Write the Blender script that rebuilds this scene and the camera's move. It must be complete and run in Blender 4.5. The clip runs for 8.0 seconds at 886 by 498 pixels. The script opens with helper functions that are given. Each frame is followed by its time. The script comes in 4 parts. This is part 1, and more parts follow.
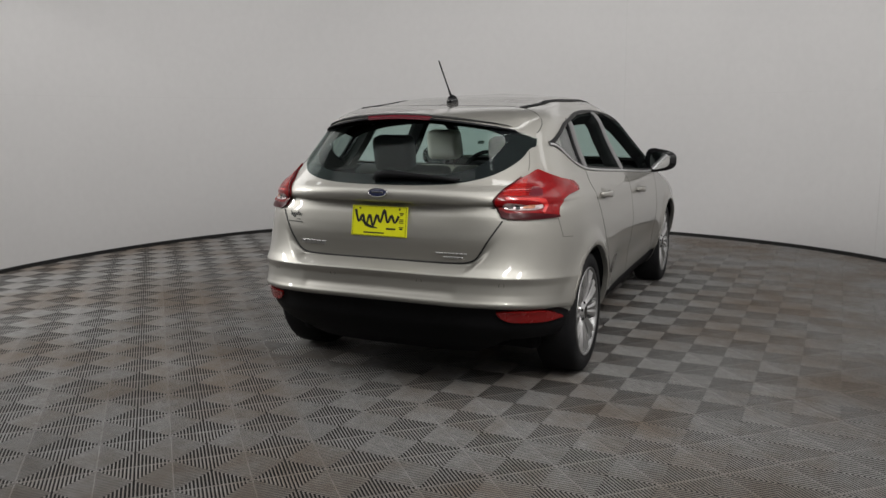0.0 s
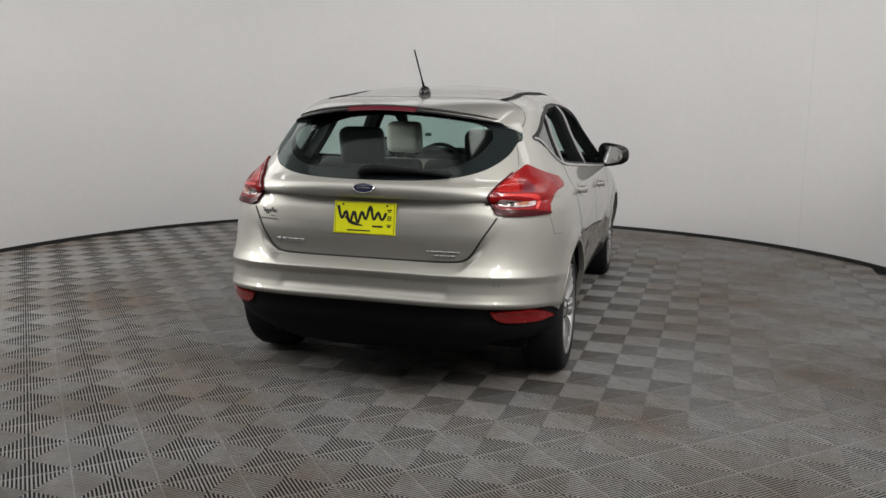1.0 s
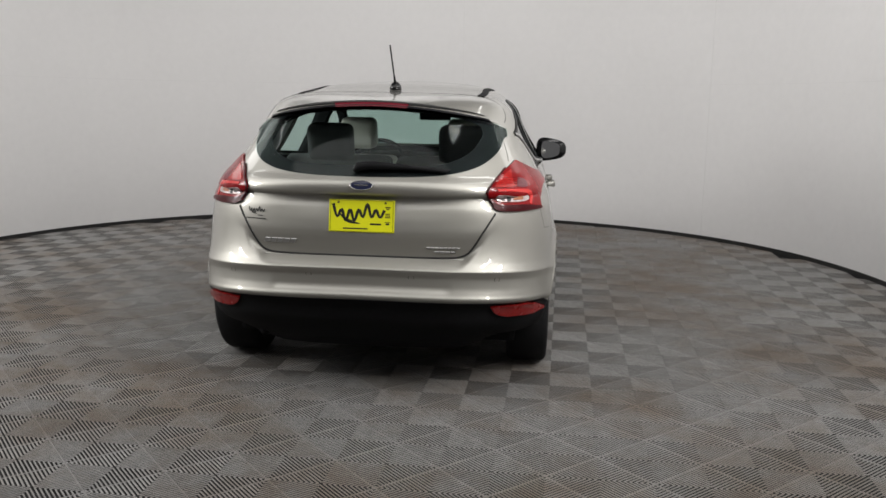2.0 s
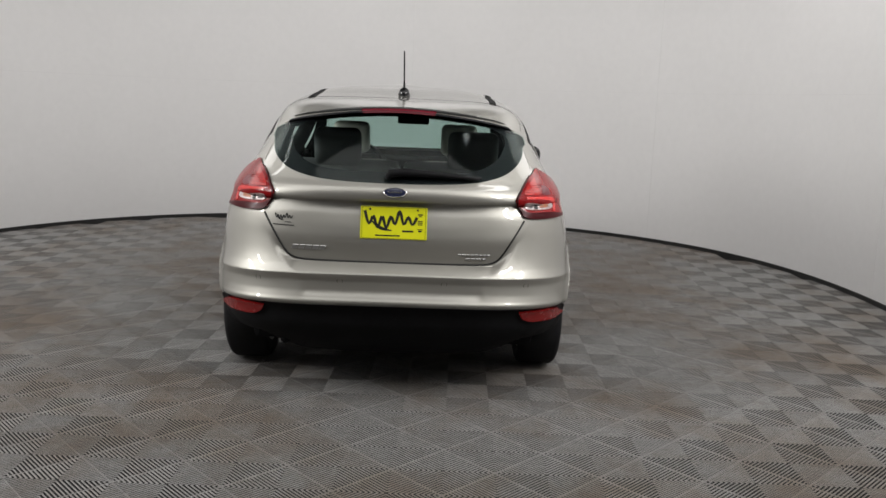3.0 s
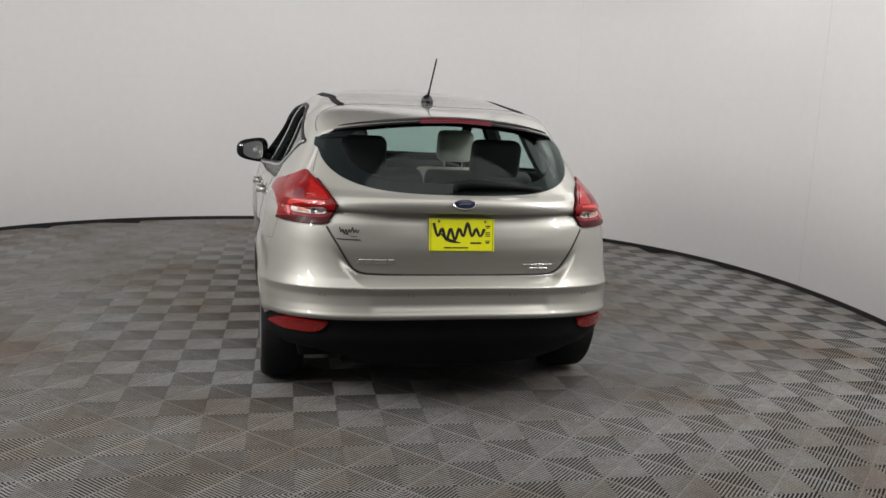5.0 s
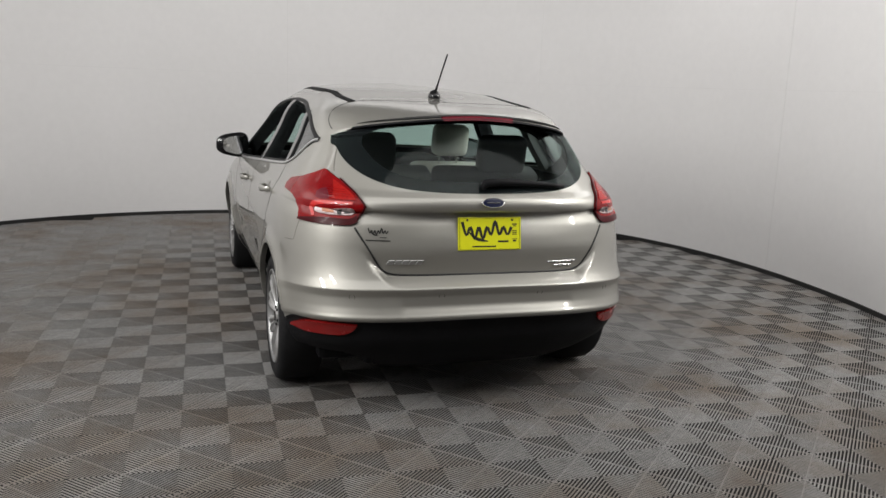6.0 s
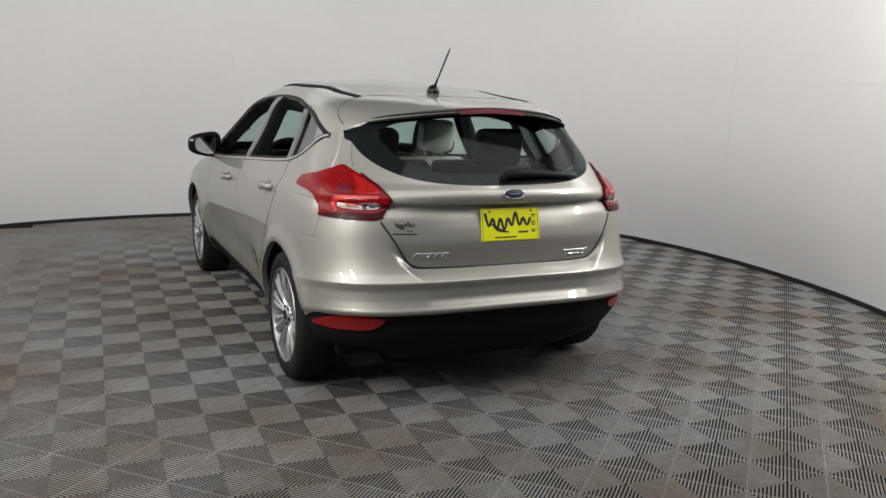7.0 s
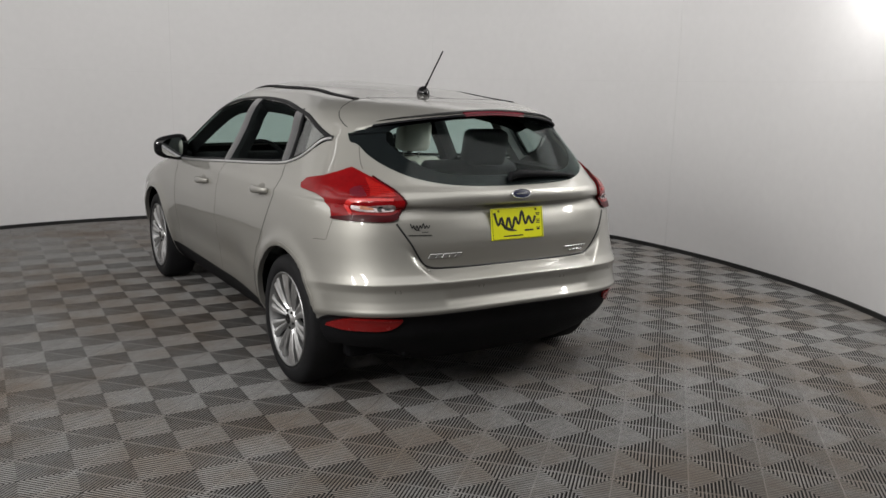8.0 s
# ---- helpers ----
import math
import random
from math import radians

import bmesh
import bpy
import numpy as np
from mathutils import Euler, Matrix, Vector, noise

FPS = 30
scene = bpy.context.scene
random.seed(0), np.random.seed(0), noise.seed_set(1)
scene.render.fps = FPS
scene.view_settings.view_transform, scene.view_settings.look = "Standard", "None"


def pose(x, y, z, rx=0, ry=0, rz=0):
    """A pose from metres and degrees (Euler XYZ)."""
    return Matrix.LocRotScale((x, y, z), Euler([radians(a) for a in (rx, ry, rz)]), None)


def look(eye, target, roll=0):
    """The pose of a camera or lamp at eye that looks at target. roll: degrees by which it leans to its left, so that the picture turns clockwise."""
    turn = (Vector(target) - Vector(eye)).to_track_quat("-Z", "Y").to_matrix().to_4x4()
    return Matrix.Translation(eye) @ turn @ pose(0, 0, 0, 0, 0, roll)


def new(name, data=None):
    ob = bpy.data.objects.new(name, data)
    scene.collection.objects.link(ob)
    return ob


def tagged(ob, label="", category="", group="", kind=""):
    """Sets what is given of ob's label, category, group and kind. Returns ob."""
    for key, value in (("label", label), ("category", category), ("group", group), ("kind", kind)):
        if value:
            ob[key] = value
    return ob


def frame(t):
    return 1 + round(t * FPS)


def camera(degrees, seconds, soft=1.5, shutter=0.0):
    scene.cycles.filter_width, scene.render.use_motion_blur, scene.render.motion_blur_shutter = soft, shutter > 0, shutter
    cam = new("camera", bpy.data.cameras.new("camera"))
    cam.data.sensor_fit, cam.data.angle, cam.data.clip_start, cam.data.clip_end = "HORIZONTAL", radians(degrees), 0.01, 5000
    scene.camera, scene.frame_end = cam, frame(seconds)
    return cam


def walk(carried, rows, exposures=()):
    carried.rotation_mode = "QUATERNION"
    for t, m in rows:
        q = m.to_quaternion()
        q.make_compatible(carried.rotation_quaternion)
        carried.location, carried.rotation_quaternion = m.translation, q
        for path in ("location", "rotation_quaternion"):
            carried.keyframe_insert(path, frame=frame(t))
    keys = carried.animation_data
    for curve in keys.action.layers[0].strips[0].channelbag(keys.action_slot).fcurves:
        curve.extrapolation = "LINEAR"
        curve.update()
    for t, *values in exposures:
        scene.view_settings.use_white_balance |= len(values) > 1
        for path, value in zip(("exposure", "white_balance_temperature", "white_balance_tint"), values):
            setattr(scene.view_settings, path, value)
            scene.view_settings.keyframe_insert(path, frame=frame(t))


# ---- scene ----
cam = camera(56.6, 8.0)
PATH = [
    (0, (1.982, -2.792, 1.389), (1.121, -1.015, 1.068), -0.4),
    (0.5, (1.722, -2.784, 1.37), (1.002, -0.948, 1.038), -0.3),
    (1, (1.475, -2.81, 1.396), (0.862, -0.937, 1.053), 0.5),
    (1.2, (1.362, -2.84, 1.405), (0.826, -0.947, 1.049), 0.7),
    (2.3, (0.667, -2.985, 1.396), (0.456, -1.027, 1.047), 0.8),
    (2.5, (0.558, -2.991, 1.424), (0.391, -1.029, 1.074), 1.1),
    (3, (0.226, -3.043, 1.43), (0.194, -1.074, 1.079), 1.9),
    (3.5, (-0.078, -3.059, 1.442), (-0.004, -1.092, 1.087), 1.7),
    (4, (-0.353, -2.967, 1.432), (-0.185, -1.005, 1.078), 2.2),
    (4.5, (-0.64, -2.98, 1.449), (-0.362, -1.03, 1.101), 2.5),
    (6, (-1.32, -2.778, 1.522), (-0.763, -0.896, 1.136), 2.1),
    (6.5, (-1.636, -2.784, 1.51), (-0.979, -0.933, 1.13), 2.2),
    (7, (-1.827, -2.641, 1.477), (-1.06, -0.833, 1.098), 1.5),
    (7.5, (-2.011, -2.546, 1.5), (-1.128, -0.793, 1.115), 1.8),
    (8, (-2.295, -2.485, 1.503), (-1.324, -0.78, 1.117), 1.2),
]
EXPOSURE = ((0, -0.09), (0.5, -0.08), (1.0, 0.17), (2.5, 0.24), (6.5, 0.26), (7.0, 0.25), (7.5, 0.07), (8, 0.06))
walk(cam, [(t, look(eye, target, roll)) for t, eye, target, roll in PATH], EXPOSURE)

# ---- light ----
world = bpy.data.worlds.new("booth_world")
world.use_nodes = True
world.node_tree.nodes["Background"].inputs[0].default_value = (0.8, 0.85, 0.9, 1)
world.node_tree.nodes["Background"].inputs[1].default_value = 0.02
scene.world = world
BOOTH = Vector((-0.70, 2.83, 0))      # centre of the round booth
RADIUS = 4.25
CEILING = 3.6


def lamp(name, m, size, size_y, watts, color=(1, 0.985, 0.962), shape="RECTANGLE"):
    data = bpy.data.lights.new(name, "AREA")
    data.shape, data.size, data.size_y, data.energy, data.color = shape, size, size_y, watts, color
    ob = new(name, data)
    ob.matrix_world = m
    return ob


for k in range(12):                   # ring of panels under the ceiling, turned inwards; none over the open side
    a = radians(15 + 30 * k)
    if math.sin(a) < -0.3:
        continue
    r = 3.75
    eye = Vector((-0.45 + r * math.cos(a), 2.5 + r * math.sin(a), 3.25))
    watts = 2.5 if math.sin(a) > 0.4 else 15
    lamp("ring_panel", look(eye, (-0.3, 2.1, 0.4)), 2.0, 1.2, watts)
for x, y, watts in ((-4.35, -0.65, 36), (-4.35, 0.45, 36), (2.5, -0.75, 26), (2.55, 0.15, 27)):      # upright light bars at both sides of the entrance
    lamp("side_bar", look((x, y, 2.55), (-0.6, 1.2, 0.7)), 0.15, 1.3, watts * 1.35)
lamp("soft_panel", pose(-0.9, -0.80, 3.5), 7.2, 2.9, 86)     # wide diffuser behind the tail of the car
for k in range(9):                    # wall washers round the bay
    a = radians(-30 + 28 * k)
    c = Vector((math.cos(a), math.sin(a), 0))
    lamp("wall_washer", look(BOOTH + c * 2.4 + Vector((0, 0, 3.5)), BOOTH + c * 4.2 + Vector((0, 0, 1.0))), 1.2, 0.4, 11.5 if k == 0 else 7.6)
lamp("wall_washer", look((2.74, 1.08, 2.42), (3.25, 1.36, 1.97)), 0.2, 0.2, 4.8)      # close to the wall beside the entrance


# ---- materials ----
def material(name, color, rough=0.5, metal=0.0, coat=0.0, coat_rough=0.04, vary=0.12, scale=6.0, bump=0.0, bump_scale=200.0, fine=60.0, spec=0.5):
    m = bpy.data.materials.new(name)
    m.use_nodes = True
    nt = m.node_tree
    b = nt.nodes["Principled BSDF"]
    b.inputs["Roughness"].default_value = rough
    b.inputs["Metallic"].default_value = metal
    b.inputs["Specular IOR Level"].default_value = spec
    b.inputs["Coat Weight"].default_value = coat
    b.inputs["Coat Roughness"].default_value = coat_rough
    co = nt.nodes.new("ShaderNodeTexCoord")
    n1 = nt.nodes.new("ShaderNodeTexNoise")
    n2 = nt.nodes.new("ShaderNodeTexNoise")
    n1.inputs["Scale"].default_value, n1.inputs["Detail"].default_value = scale, 5
    n2.inputs["Scale"].default_value, n2.inputs["Detail"].default_value = fine, 3
    for n in (n1, n2):
        nt.links.new(co.outputs["Object"], n.inputs["Vector"])
    mix = nt.nodes.new("ShaderNodeMix")
    mix.data_type = "FLOAT"
    mix.inputs[0].default_value = 0.4
    nt.links.new(n1.outputs["Fac"], mix.inputs[2])
    nt.links.new(n2.outputs["Fac"], mix.inputs[3])
    ramp = nt.nodes.new("ShaderNodeValToRGB")
    lo = [max(0, c * (1 - vary)) for c in color]
    hi = [min(1, c * (1 + vary)) for c in color]
    ramp.color_ramp.elements[0].position, ramp.color_ramp.elements[1].position = 0.3, 0.7
    ramp.color_ramp.elements[0].color, ramp.color_ramp.elements[1].color = (*lo, 1), (*hi, 1)
    nt.links.new(mix.outputs[0], ramp.inputs[0])
    nt.links.new(ramp.outputs[0], b.inputs["Base Color"])
    rr = nt.nodes.new("ShaderNodeMapRange")
    rr.inputs[3].default_value, rr.inputs[4].default_value = max(0.0, rough - 0.05), min(1, rough + 0.07)
    nt.links.new(n1.outputs["Fac"], rr.inputs[0])
    nt.links.new(rr.outputs[0], b.inputs["Roughness"])
    if bump:
        n3 = nt.nodes.new("ShaderNodeTexNoise")
        n3.inputs["Scale"].default_value = bump_scale
        nt.links.new(co.outputs["Object"], n3.inputs["Vector"])
        bp = nt.nodes.new("ShaderNodeBump")
        bp.inputs["Strength"].default_value, bp.inputs["Distance"].default_value = bump, 0.002
        nt.links.new(n3.outputs["Fac"], bp.inputs["Height"])
        nt.links.new(bp.outputs[0], b.inputs["Normal"])
    return m


def glass(name, color, edge, face):
    """A thin pane: clear, with a clear-coat gloss that grows towards grazing views."""
    m = bpy.data.materials.new(name)
    m.use_nodes = True
    nt = m.node_tree
    nt.nodes.remove(nt.nodes["Principled BSDF"])
    tr = nt.nodes.new("ShaderNodeBsdfTransparent")
    tr.inputs[0].default_value = (*color, 1)
    gl = nt.nodes.new("ShaderNodeBsdfGlossy")
    gl.inputs["Roughness"].default_value = 0.0
    lw = nt.nodes.new("ShaderNodeLayerWeight")
    lw.inputs[0].default_value = 0.5
    pw = nt.nodes.new("ShaderNodeMath")
    pw.operation = "POWER"
    pw.inputs[1].default_value = 5.0
    ad = nt.nodes.new("ShaderNodeMath")
    ad.operation = "MULTIPLY_ADD"
    ad.inputs[1].default_value, ad.inputs[2].default_value = edge, face
    mx = nt.nodes.new("ShaderNodeMixShader")
    nt.links.new(lw.outputs["Facing"], pw.inputs[0])
    nt.links.new(pw.outputs[0], ad.inputs[0])
    nt.links.new(ad.outputs[0], mx.inputs[0])
    nt.links.new(tr.outputs[0], mx.inputs[1])
    nt.links.new(gl.outputs[0], mx.inputs[2])
    nt.links.new(mx.outputs[0], nt.nodes["Material Output"].inputs[0])
    return m


def tile_material():
    """Grey plastic with brown tyre dirt in patches, fine grain, and a slight change from tile to tile."""
    m = bpy.data.materials.new("grey_floor_plastic")
    m.use_nodes = True
    nt = m.node_tree
    b = nt.nodes["Principled BSDF"]
    geo = nt.nodes.new("ShaderNodeNewGeometry")
    info = nt.nodes.new("ShaderNodeObjectInfo")

    def noise_node(scale, detail, rough=0.55):
        n = nt.nodes.new("ShaderNodeTexNoise")
        n.inputs["Scale"].default_value, n.inputs["Detail"].default_value, n.inputs["Roughness"].default_value = scale, detail, rough
        nt.links.new(geo.outputs["Position"], n.inputs["Vector"])
        return n

    def ramp_node(src, p0, p1, c0, c1):
        r = nt.nodes.new("ShaderNodeValToRGB")
        e = r.color_ramp.elements
        e[0].position, e[1].position, e[0].color, e[1].color = p0, p1, (*c0, 1), (*c1, 1)
        nt.links.new(src, r.inputs[0])
        return r

    def mix_node(kind, fac, a, c):
        x = nt.nodes.new("ShaderNodeMix")
        x.data_type, x.blend_type = "RGBA", kind
        if isinstance(fac, float):
            x.inputs[0].default_value = fac
        else:
            nt.links.new(fac, x.inputs[0])
        for sock, v in ((x.inputs[6], a), (x.inputs[7], c)):
            if isinstance(v, tuple):
                sock.default_value = (*v, 1)
            else:
                nt.links.new(v, sock)
        return x

    base = ramp_node(noise_node(22, 4).outputs["Fac"], 0.3, 0.7, (0.180, 0.177, 0.173), (0.248, 0.243, 0.237))
    dirt = ramp_node(noise_node(0.9, 6, 0.7).outputs["Fac"], 0.44, 0.62, (0, 0, 0), (0.85, 0.85, 0.85))
    dirty = mix_node("MIX", dirt.outputs[0], base.outputs[0], (0.148, 0.117, 0.091))
    speck = ramp_node(noise_node(34, 3).outputs["Fac"], 0.66, 0.72, (0, 0, 0), (0.5, 0.5, 0.5))
    specked = mix_node("MIX", speck.outputs[0], dirty.outputs[2], (0.05, 0.042, 0.036))
    each = nt.nodes.new("ShaderNodeMapRange")
    each.inputs[3].default_value, each.inputs[4].default_value = 0.90, 1.08
    nt.links.new(info.outputs["Random"], each.inputs[0])
    final = mix_node("MULTIPLY", 1.0, specked.outputs[2], each.outputs[0])
    nt.links.new(final.outputs[2], b.inputs["Base Color"])
    rough = nt.nodes.new("ShaderNodeMapRange")
    rough.inputs[3].default_value, rough.inputs[4].default_value = 0.36, 0.56
    nt.links.new(noise_node(3.5, 4).outputs["Fac"], rough.inputs[0])
    nt.links.new(rough.outputs[0], b.inputs["Roughness"])
    b.inputs["Specular IOR Level"].default_value = 0.35
    return m


PAINT = material("champagne_paint", (0.366, 0.356, 0.325), 0.48, 0.73, 1.0, 0.03, vary=0.03, scale=3, fine=900)
BLACK = material("black_plastic", (0.009, 0.009, 0.010), 0.6, vary=0.3, bump=0.2, bump_scale=900, spec=0.1)
GLOSSBLACK = material("gloss_black", (0.006, 0.006, 0.007), 0.12, vary=0.2)
RUBBER = material("tyre_rubber", (0.010, 0.010, 0.011), 0.7, spec=0.2, vary=0.35, scale=12, bump=0.3, bump_scale=300)
ALLOY = material("alloy", (0.76, 0.76, 0.76), 0.3, 0.95, vary=0.06, scale=8)
DARKALLOY = material("satin_alloy", (0.30, 0.30, 0.30), 0.42, 0.9, vary=0.08, scale=8)
CHROME = material("chrome", (0.62, 0.62, 0.62), 0.16, 1.0, vary=0.04)
DARKMETAL = material("dark_metal", (0.05, 0.05, 0.05), 0.5, 0.8, vary=0.4)
TINT = glass("tinted_glass", (0.80, 0.88, 0.86), 0.25, 0.013)
SIDEGLASS = glass("side_window_glass", (0.86, 0.91, 0.895), 0.004, 0.001)
QUARTERGLASS = glass("quarter_window_glass", (0.80, 0.84, 0.83), 0.9, 0.16)
WALLPAINT = material("white_wall", (0.74, 0.73, 0.73), 0.75, vary=0.03, scale=0.8, fine=14)
# grey of the added back wall, set by how dark the tail mirrors it
UNSEENGREY = material("unseen_wall_grey", (0.20, 0.20, 0.202), 0.8, vary=0.05, scale=0.8, fine=14)
CEILPAINT = material("ceiling_paint", (0.24, 0.24, 0.245), 0.8, vary=0.05, scale=0.8, fine=14)
KICK = material("black_kickboard", (0.012, 0.012, 0.012), 0.55, vary=0.3)
TILE = tile_material()
SUBFLOOR = material("dark_subfloor", (0.009, 0.0085, 0.008), 0.9, vary=0.4)
REDLENS = material("red_lens", (0.20, 0.0025, 0.004), 0.18, coat=0.12, coat_rough=0.04, vary=0.22, scale=10, spec=0.2)
LITRED = material("lit_red_lens", (0.34, 0.010, 0.008), 0.2, coat=0.2, coat_rough=0.04, vary=0.2, scale=30, spec=0.2)
DEEPRED = material("deep_red_lens", (0.045, 0.002, 0.004), 0.3, coat=0.03, coat_rough=0.05, spec=0.1)
BRIGHTRED = material("bright_red_lens", (0.55, 0.018, 0.016), 0.2, coat=0.3, vary=0.1, scale=30)
DARKRED = material("dark_red_lens", (0.11, 0.006, 0.014), 0.3, coat=0.1, spec=0.2, vary=0.2)
MIDRED = material("mid_red_lens", (0.17, 0.004, 0.006), 0.25, coat=0.2, spec=0.25, vary=0.2)
REFLECTOR = material("red_reflector", (0.21, 0.007, 0.007), 0.25, coat=0.4, vary=0.12, scale=20, bump=0.15, bump_scale=500)
SEAM = material("panel_gap", (0.12, 0.11, 0.10), 0.7)
TRIMBLACK = material("satin_black_trim", (0.010, 0.010, 0.011), 0.45, vary=0.2, spec=0.12)
PILLARBLACK = material("gloss_black_pillar", (0.030, 0.030, 0.032), 0.16, coat=0.5, coat_rough=0.08, vary=0.15)
FRIT = material("black_glass_border", (0.009, 0.009, 0.011), 0.5, vary=0.1, spec=0.1)
# body paint darkened, with the shade of the handle recess in its colour
SHADEDCUP = material("shaded_cup_paint", (0.25, 0.24, 0.215), 0.46, 0.75, 0.5, 0.10, vary=0.03)
CLEARLENS = material("clear_lens", (0.42, 0.35, 0.35), 0.36, 0.6, coat=0.4, coat_rough=0.08, vary=0.6, scale=40, fine=140)
AMBER = material("amber_cup", (0.30, 0.10, 0.04), 0.3, 0.3, coat=0.6, vary=0.3, scale=60)
DARKTRIM = material("dark_interior", (0.012, 0.012, 0.013), 0.8, vary=0.2, spec=0.04)
DARKLINER = material("dark_headliner", (0.13, 0.13, 0.128), 0.85, vary=0.1)
LEATHER = material("cream_leather", (0.68, 0.64, 0.57), 0.5, vary=0.1, bump=0.2, bump_scale=250)
DARKLEATHER = material("grey_seat_leather", (0.20, 0.20, 0.20), 0.6, vary=0.12, bump=0.2, bump_scale=250)
PLATE = material("yellow_plate", (0.72, 0.72, 0.008), 0.4, vary=0.04)
INK = material("black_ink", (0.01, 0.01, 0.01), 0.5)
BLUE = material("dark_blue_enamel", (0.012, 0.016, 0.045), 0.25, coat=0.5)
LETTER = material("satin_chrome_lettering", (0.46, 0.46, 0.46), 0.28, 0.9, vary=0.05)
STICKER = material("dark_green_sticker", (0.04, 0.06, 0.05), 0.6)
MIRROR = material("mirror_glass", (0.85, 0.86, 0.88), 0.02, 1.0, vary=0.01)


# ---- builders ----
def mesh_object(name, verts, faces, mat, normals=None, smooth=True):
    me = bpy.data.meshes.new(name)
    me.from_pydata([tuple(v) for v in verts], [], [tuple(f) for f in faces])
    me.update()
    if smooth:
        me.polygons.foreach_set("use_smooth", [True] * len(me.polygons))
    if normals is not None:
        me.normals_split_custom_set_from_vertices([tuple(n) for n in normals])
    me.materials.append(mat)
    return new(name, me)


def part(name, bm, mat, parent=None, label="", smooth=False):
    me = bpy.data.meshes.new(name)
    bmesh.ops.recalc_face_normals(bm, faces=bm.faces)
    bm.to_mesh(me)
    bm.free()
    if smooth:
        me.polygons.foreach_set("use_smooth", [True] * len(me.polygons))
    me.materials.append(mat)
    ob = new(name, me)
    if parent:
        ob.parent = parent
    if label:
        tagged(ob, label)
    return ob


def box_into(bm, cx, cy, cz, sx, sy, sz, m=None, bevel=0.0, seg=2):
    r = bmesh.ops.create_cube(bm, size=1)
    vs = r["verts"]
    bmesh.ops.scale(bm, vec=(sx, sy, sz), verts=vs)
    if bevel:
        es = list({e for v in vs for e in v.link_edges})
        out = bmesh.ops.bevel(bm, geom=es, offset=bevel, segments=seg, affect="EDGES", profile=0.6)
        vs = list({v for f in out["faces"] for v in f.verts} | {v for v in vs if v.is_valid})
    mm = Matrix.Translation((cx, cy, cz)) @ (m or Matrix())
    bmesh.ops.transform(bm, matrix=mm, verts=vs)
    return vs


def lathe(bm, profile, n, axis_m=None, closed=False):
    """Turns a profile of (radius, height) round z; axis_m places it."""
    rings = []
    for r, h in profile:
        rings.append([bm.verts.new((r * math.cos(2 * math.pi * k / n), r * math.sin(2 * math.pi * k / n), h)) for k in range(n)])
    pairs = list(zip(rings, rings[1:])) + ([(rings[-1], rings[0])] if closed else [])
    for a, b in pairs:
        for k in range(n):
            bm.faces.new((a[k], a[(k + 1) % n], b[(k + 1) % n], b[k]))
    if axis_m:
        bmesh.ops.transform(bm, matrix=axis_m, verts=[v for r in rings for v in r])
    return rings


def tube(bm, pts, radius, n=8):
    """A round bar along a line of points; radius may be a list."""
    pts = [Vector(p) for p in pts]
    rings = []
    for i, p in enumerate(pts):
        d = (pts[min(i + 1, len(pts) - 1)] - pts[max(i - 1, 0)]).normalized()
        a = d.cross(Vector((0.31, 0.2, 0.93))).normalized()
        b = d.cross(a)
        r = radius[i] if isinstance(radius, (list, tuple)) else radius
        rings.append([bm.verts.new(p + r * (a * math.cos(2 * math.pi * k / n) + b * math.sin(2 * math.pi * k / n))) for k in range(n)])
    for a, b in zip(rings, rings[1:]):
        for k in range(n):
            bm.faces.new((a[k], a[(k + 1) % n], b[(k + 1) % n], b[k]))
    bm.faces.new(rings[0][::-1])
    bm.faces.new(rings[-1])


# ---- the booth ----
def plan_line(r):
    """The booth's plan at distance r from its centre: a round bay that opens towards an added, unseen straight-sided
    bay behind.
    """
    a0, a1 = radians(-38), radians(200)
    pts = []
    for a in np.linspace(a0, a1, 150):
        rr = r + 0.09 * math.cos(4 * (a - radians(40)))       # the bay is slightly squarish
        pts.append((BOOTH.x + rr * math.cos(a), BOOTH.y + rr * math.sin(a)))
    grow = r - RADIUS
    xr, xl, back = pts[0][0], pts[-1][0], -4.6 - grow
    right = [(xr, y) for y in np.linspace(back, pts[0][1], 14)[:-1]]
    left = [(xl, y) for y in np.linspace(pts[-1][1], back, 14)[1:]]
    return right + pts + left


def plan_wall(name, r0, r1, z0, z1, mat, span=None):
    bm = bmesh.new()
    a, b = plan_line(r0), plan_line(r1)
    if span == "round":
        a, b = a[13:163], b[13:163]
    elif span == "bay":
        a, b = a[162:] + a[:14], b[162:] + b[:14]
    loops = [[bm.verts.new((*p, z)) for p in line] for line, z in ((a, z0), (b, z0), (b, z1), (a, z1))]
    k = len(a)
    for l0, l1 in zip(loops, loops[1:] + loops[:1]):
        for j in range(k - 1):
            bm.faces.new((l0[j], l0[j + 1], l1[j + 1], l1[j]))
    for j in (0, k - 1):
        bm.faces.new([l[j] for l in loops])
    ob = part(name, bm, mat)
    ob.data.polygons.foreach_set("use_smooth", [True] * len(ob.data.polygons))
    ob.data.set_sharp_from_angle(angle=radians(30))
    return ob


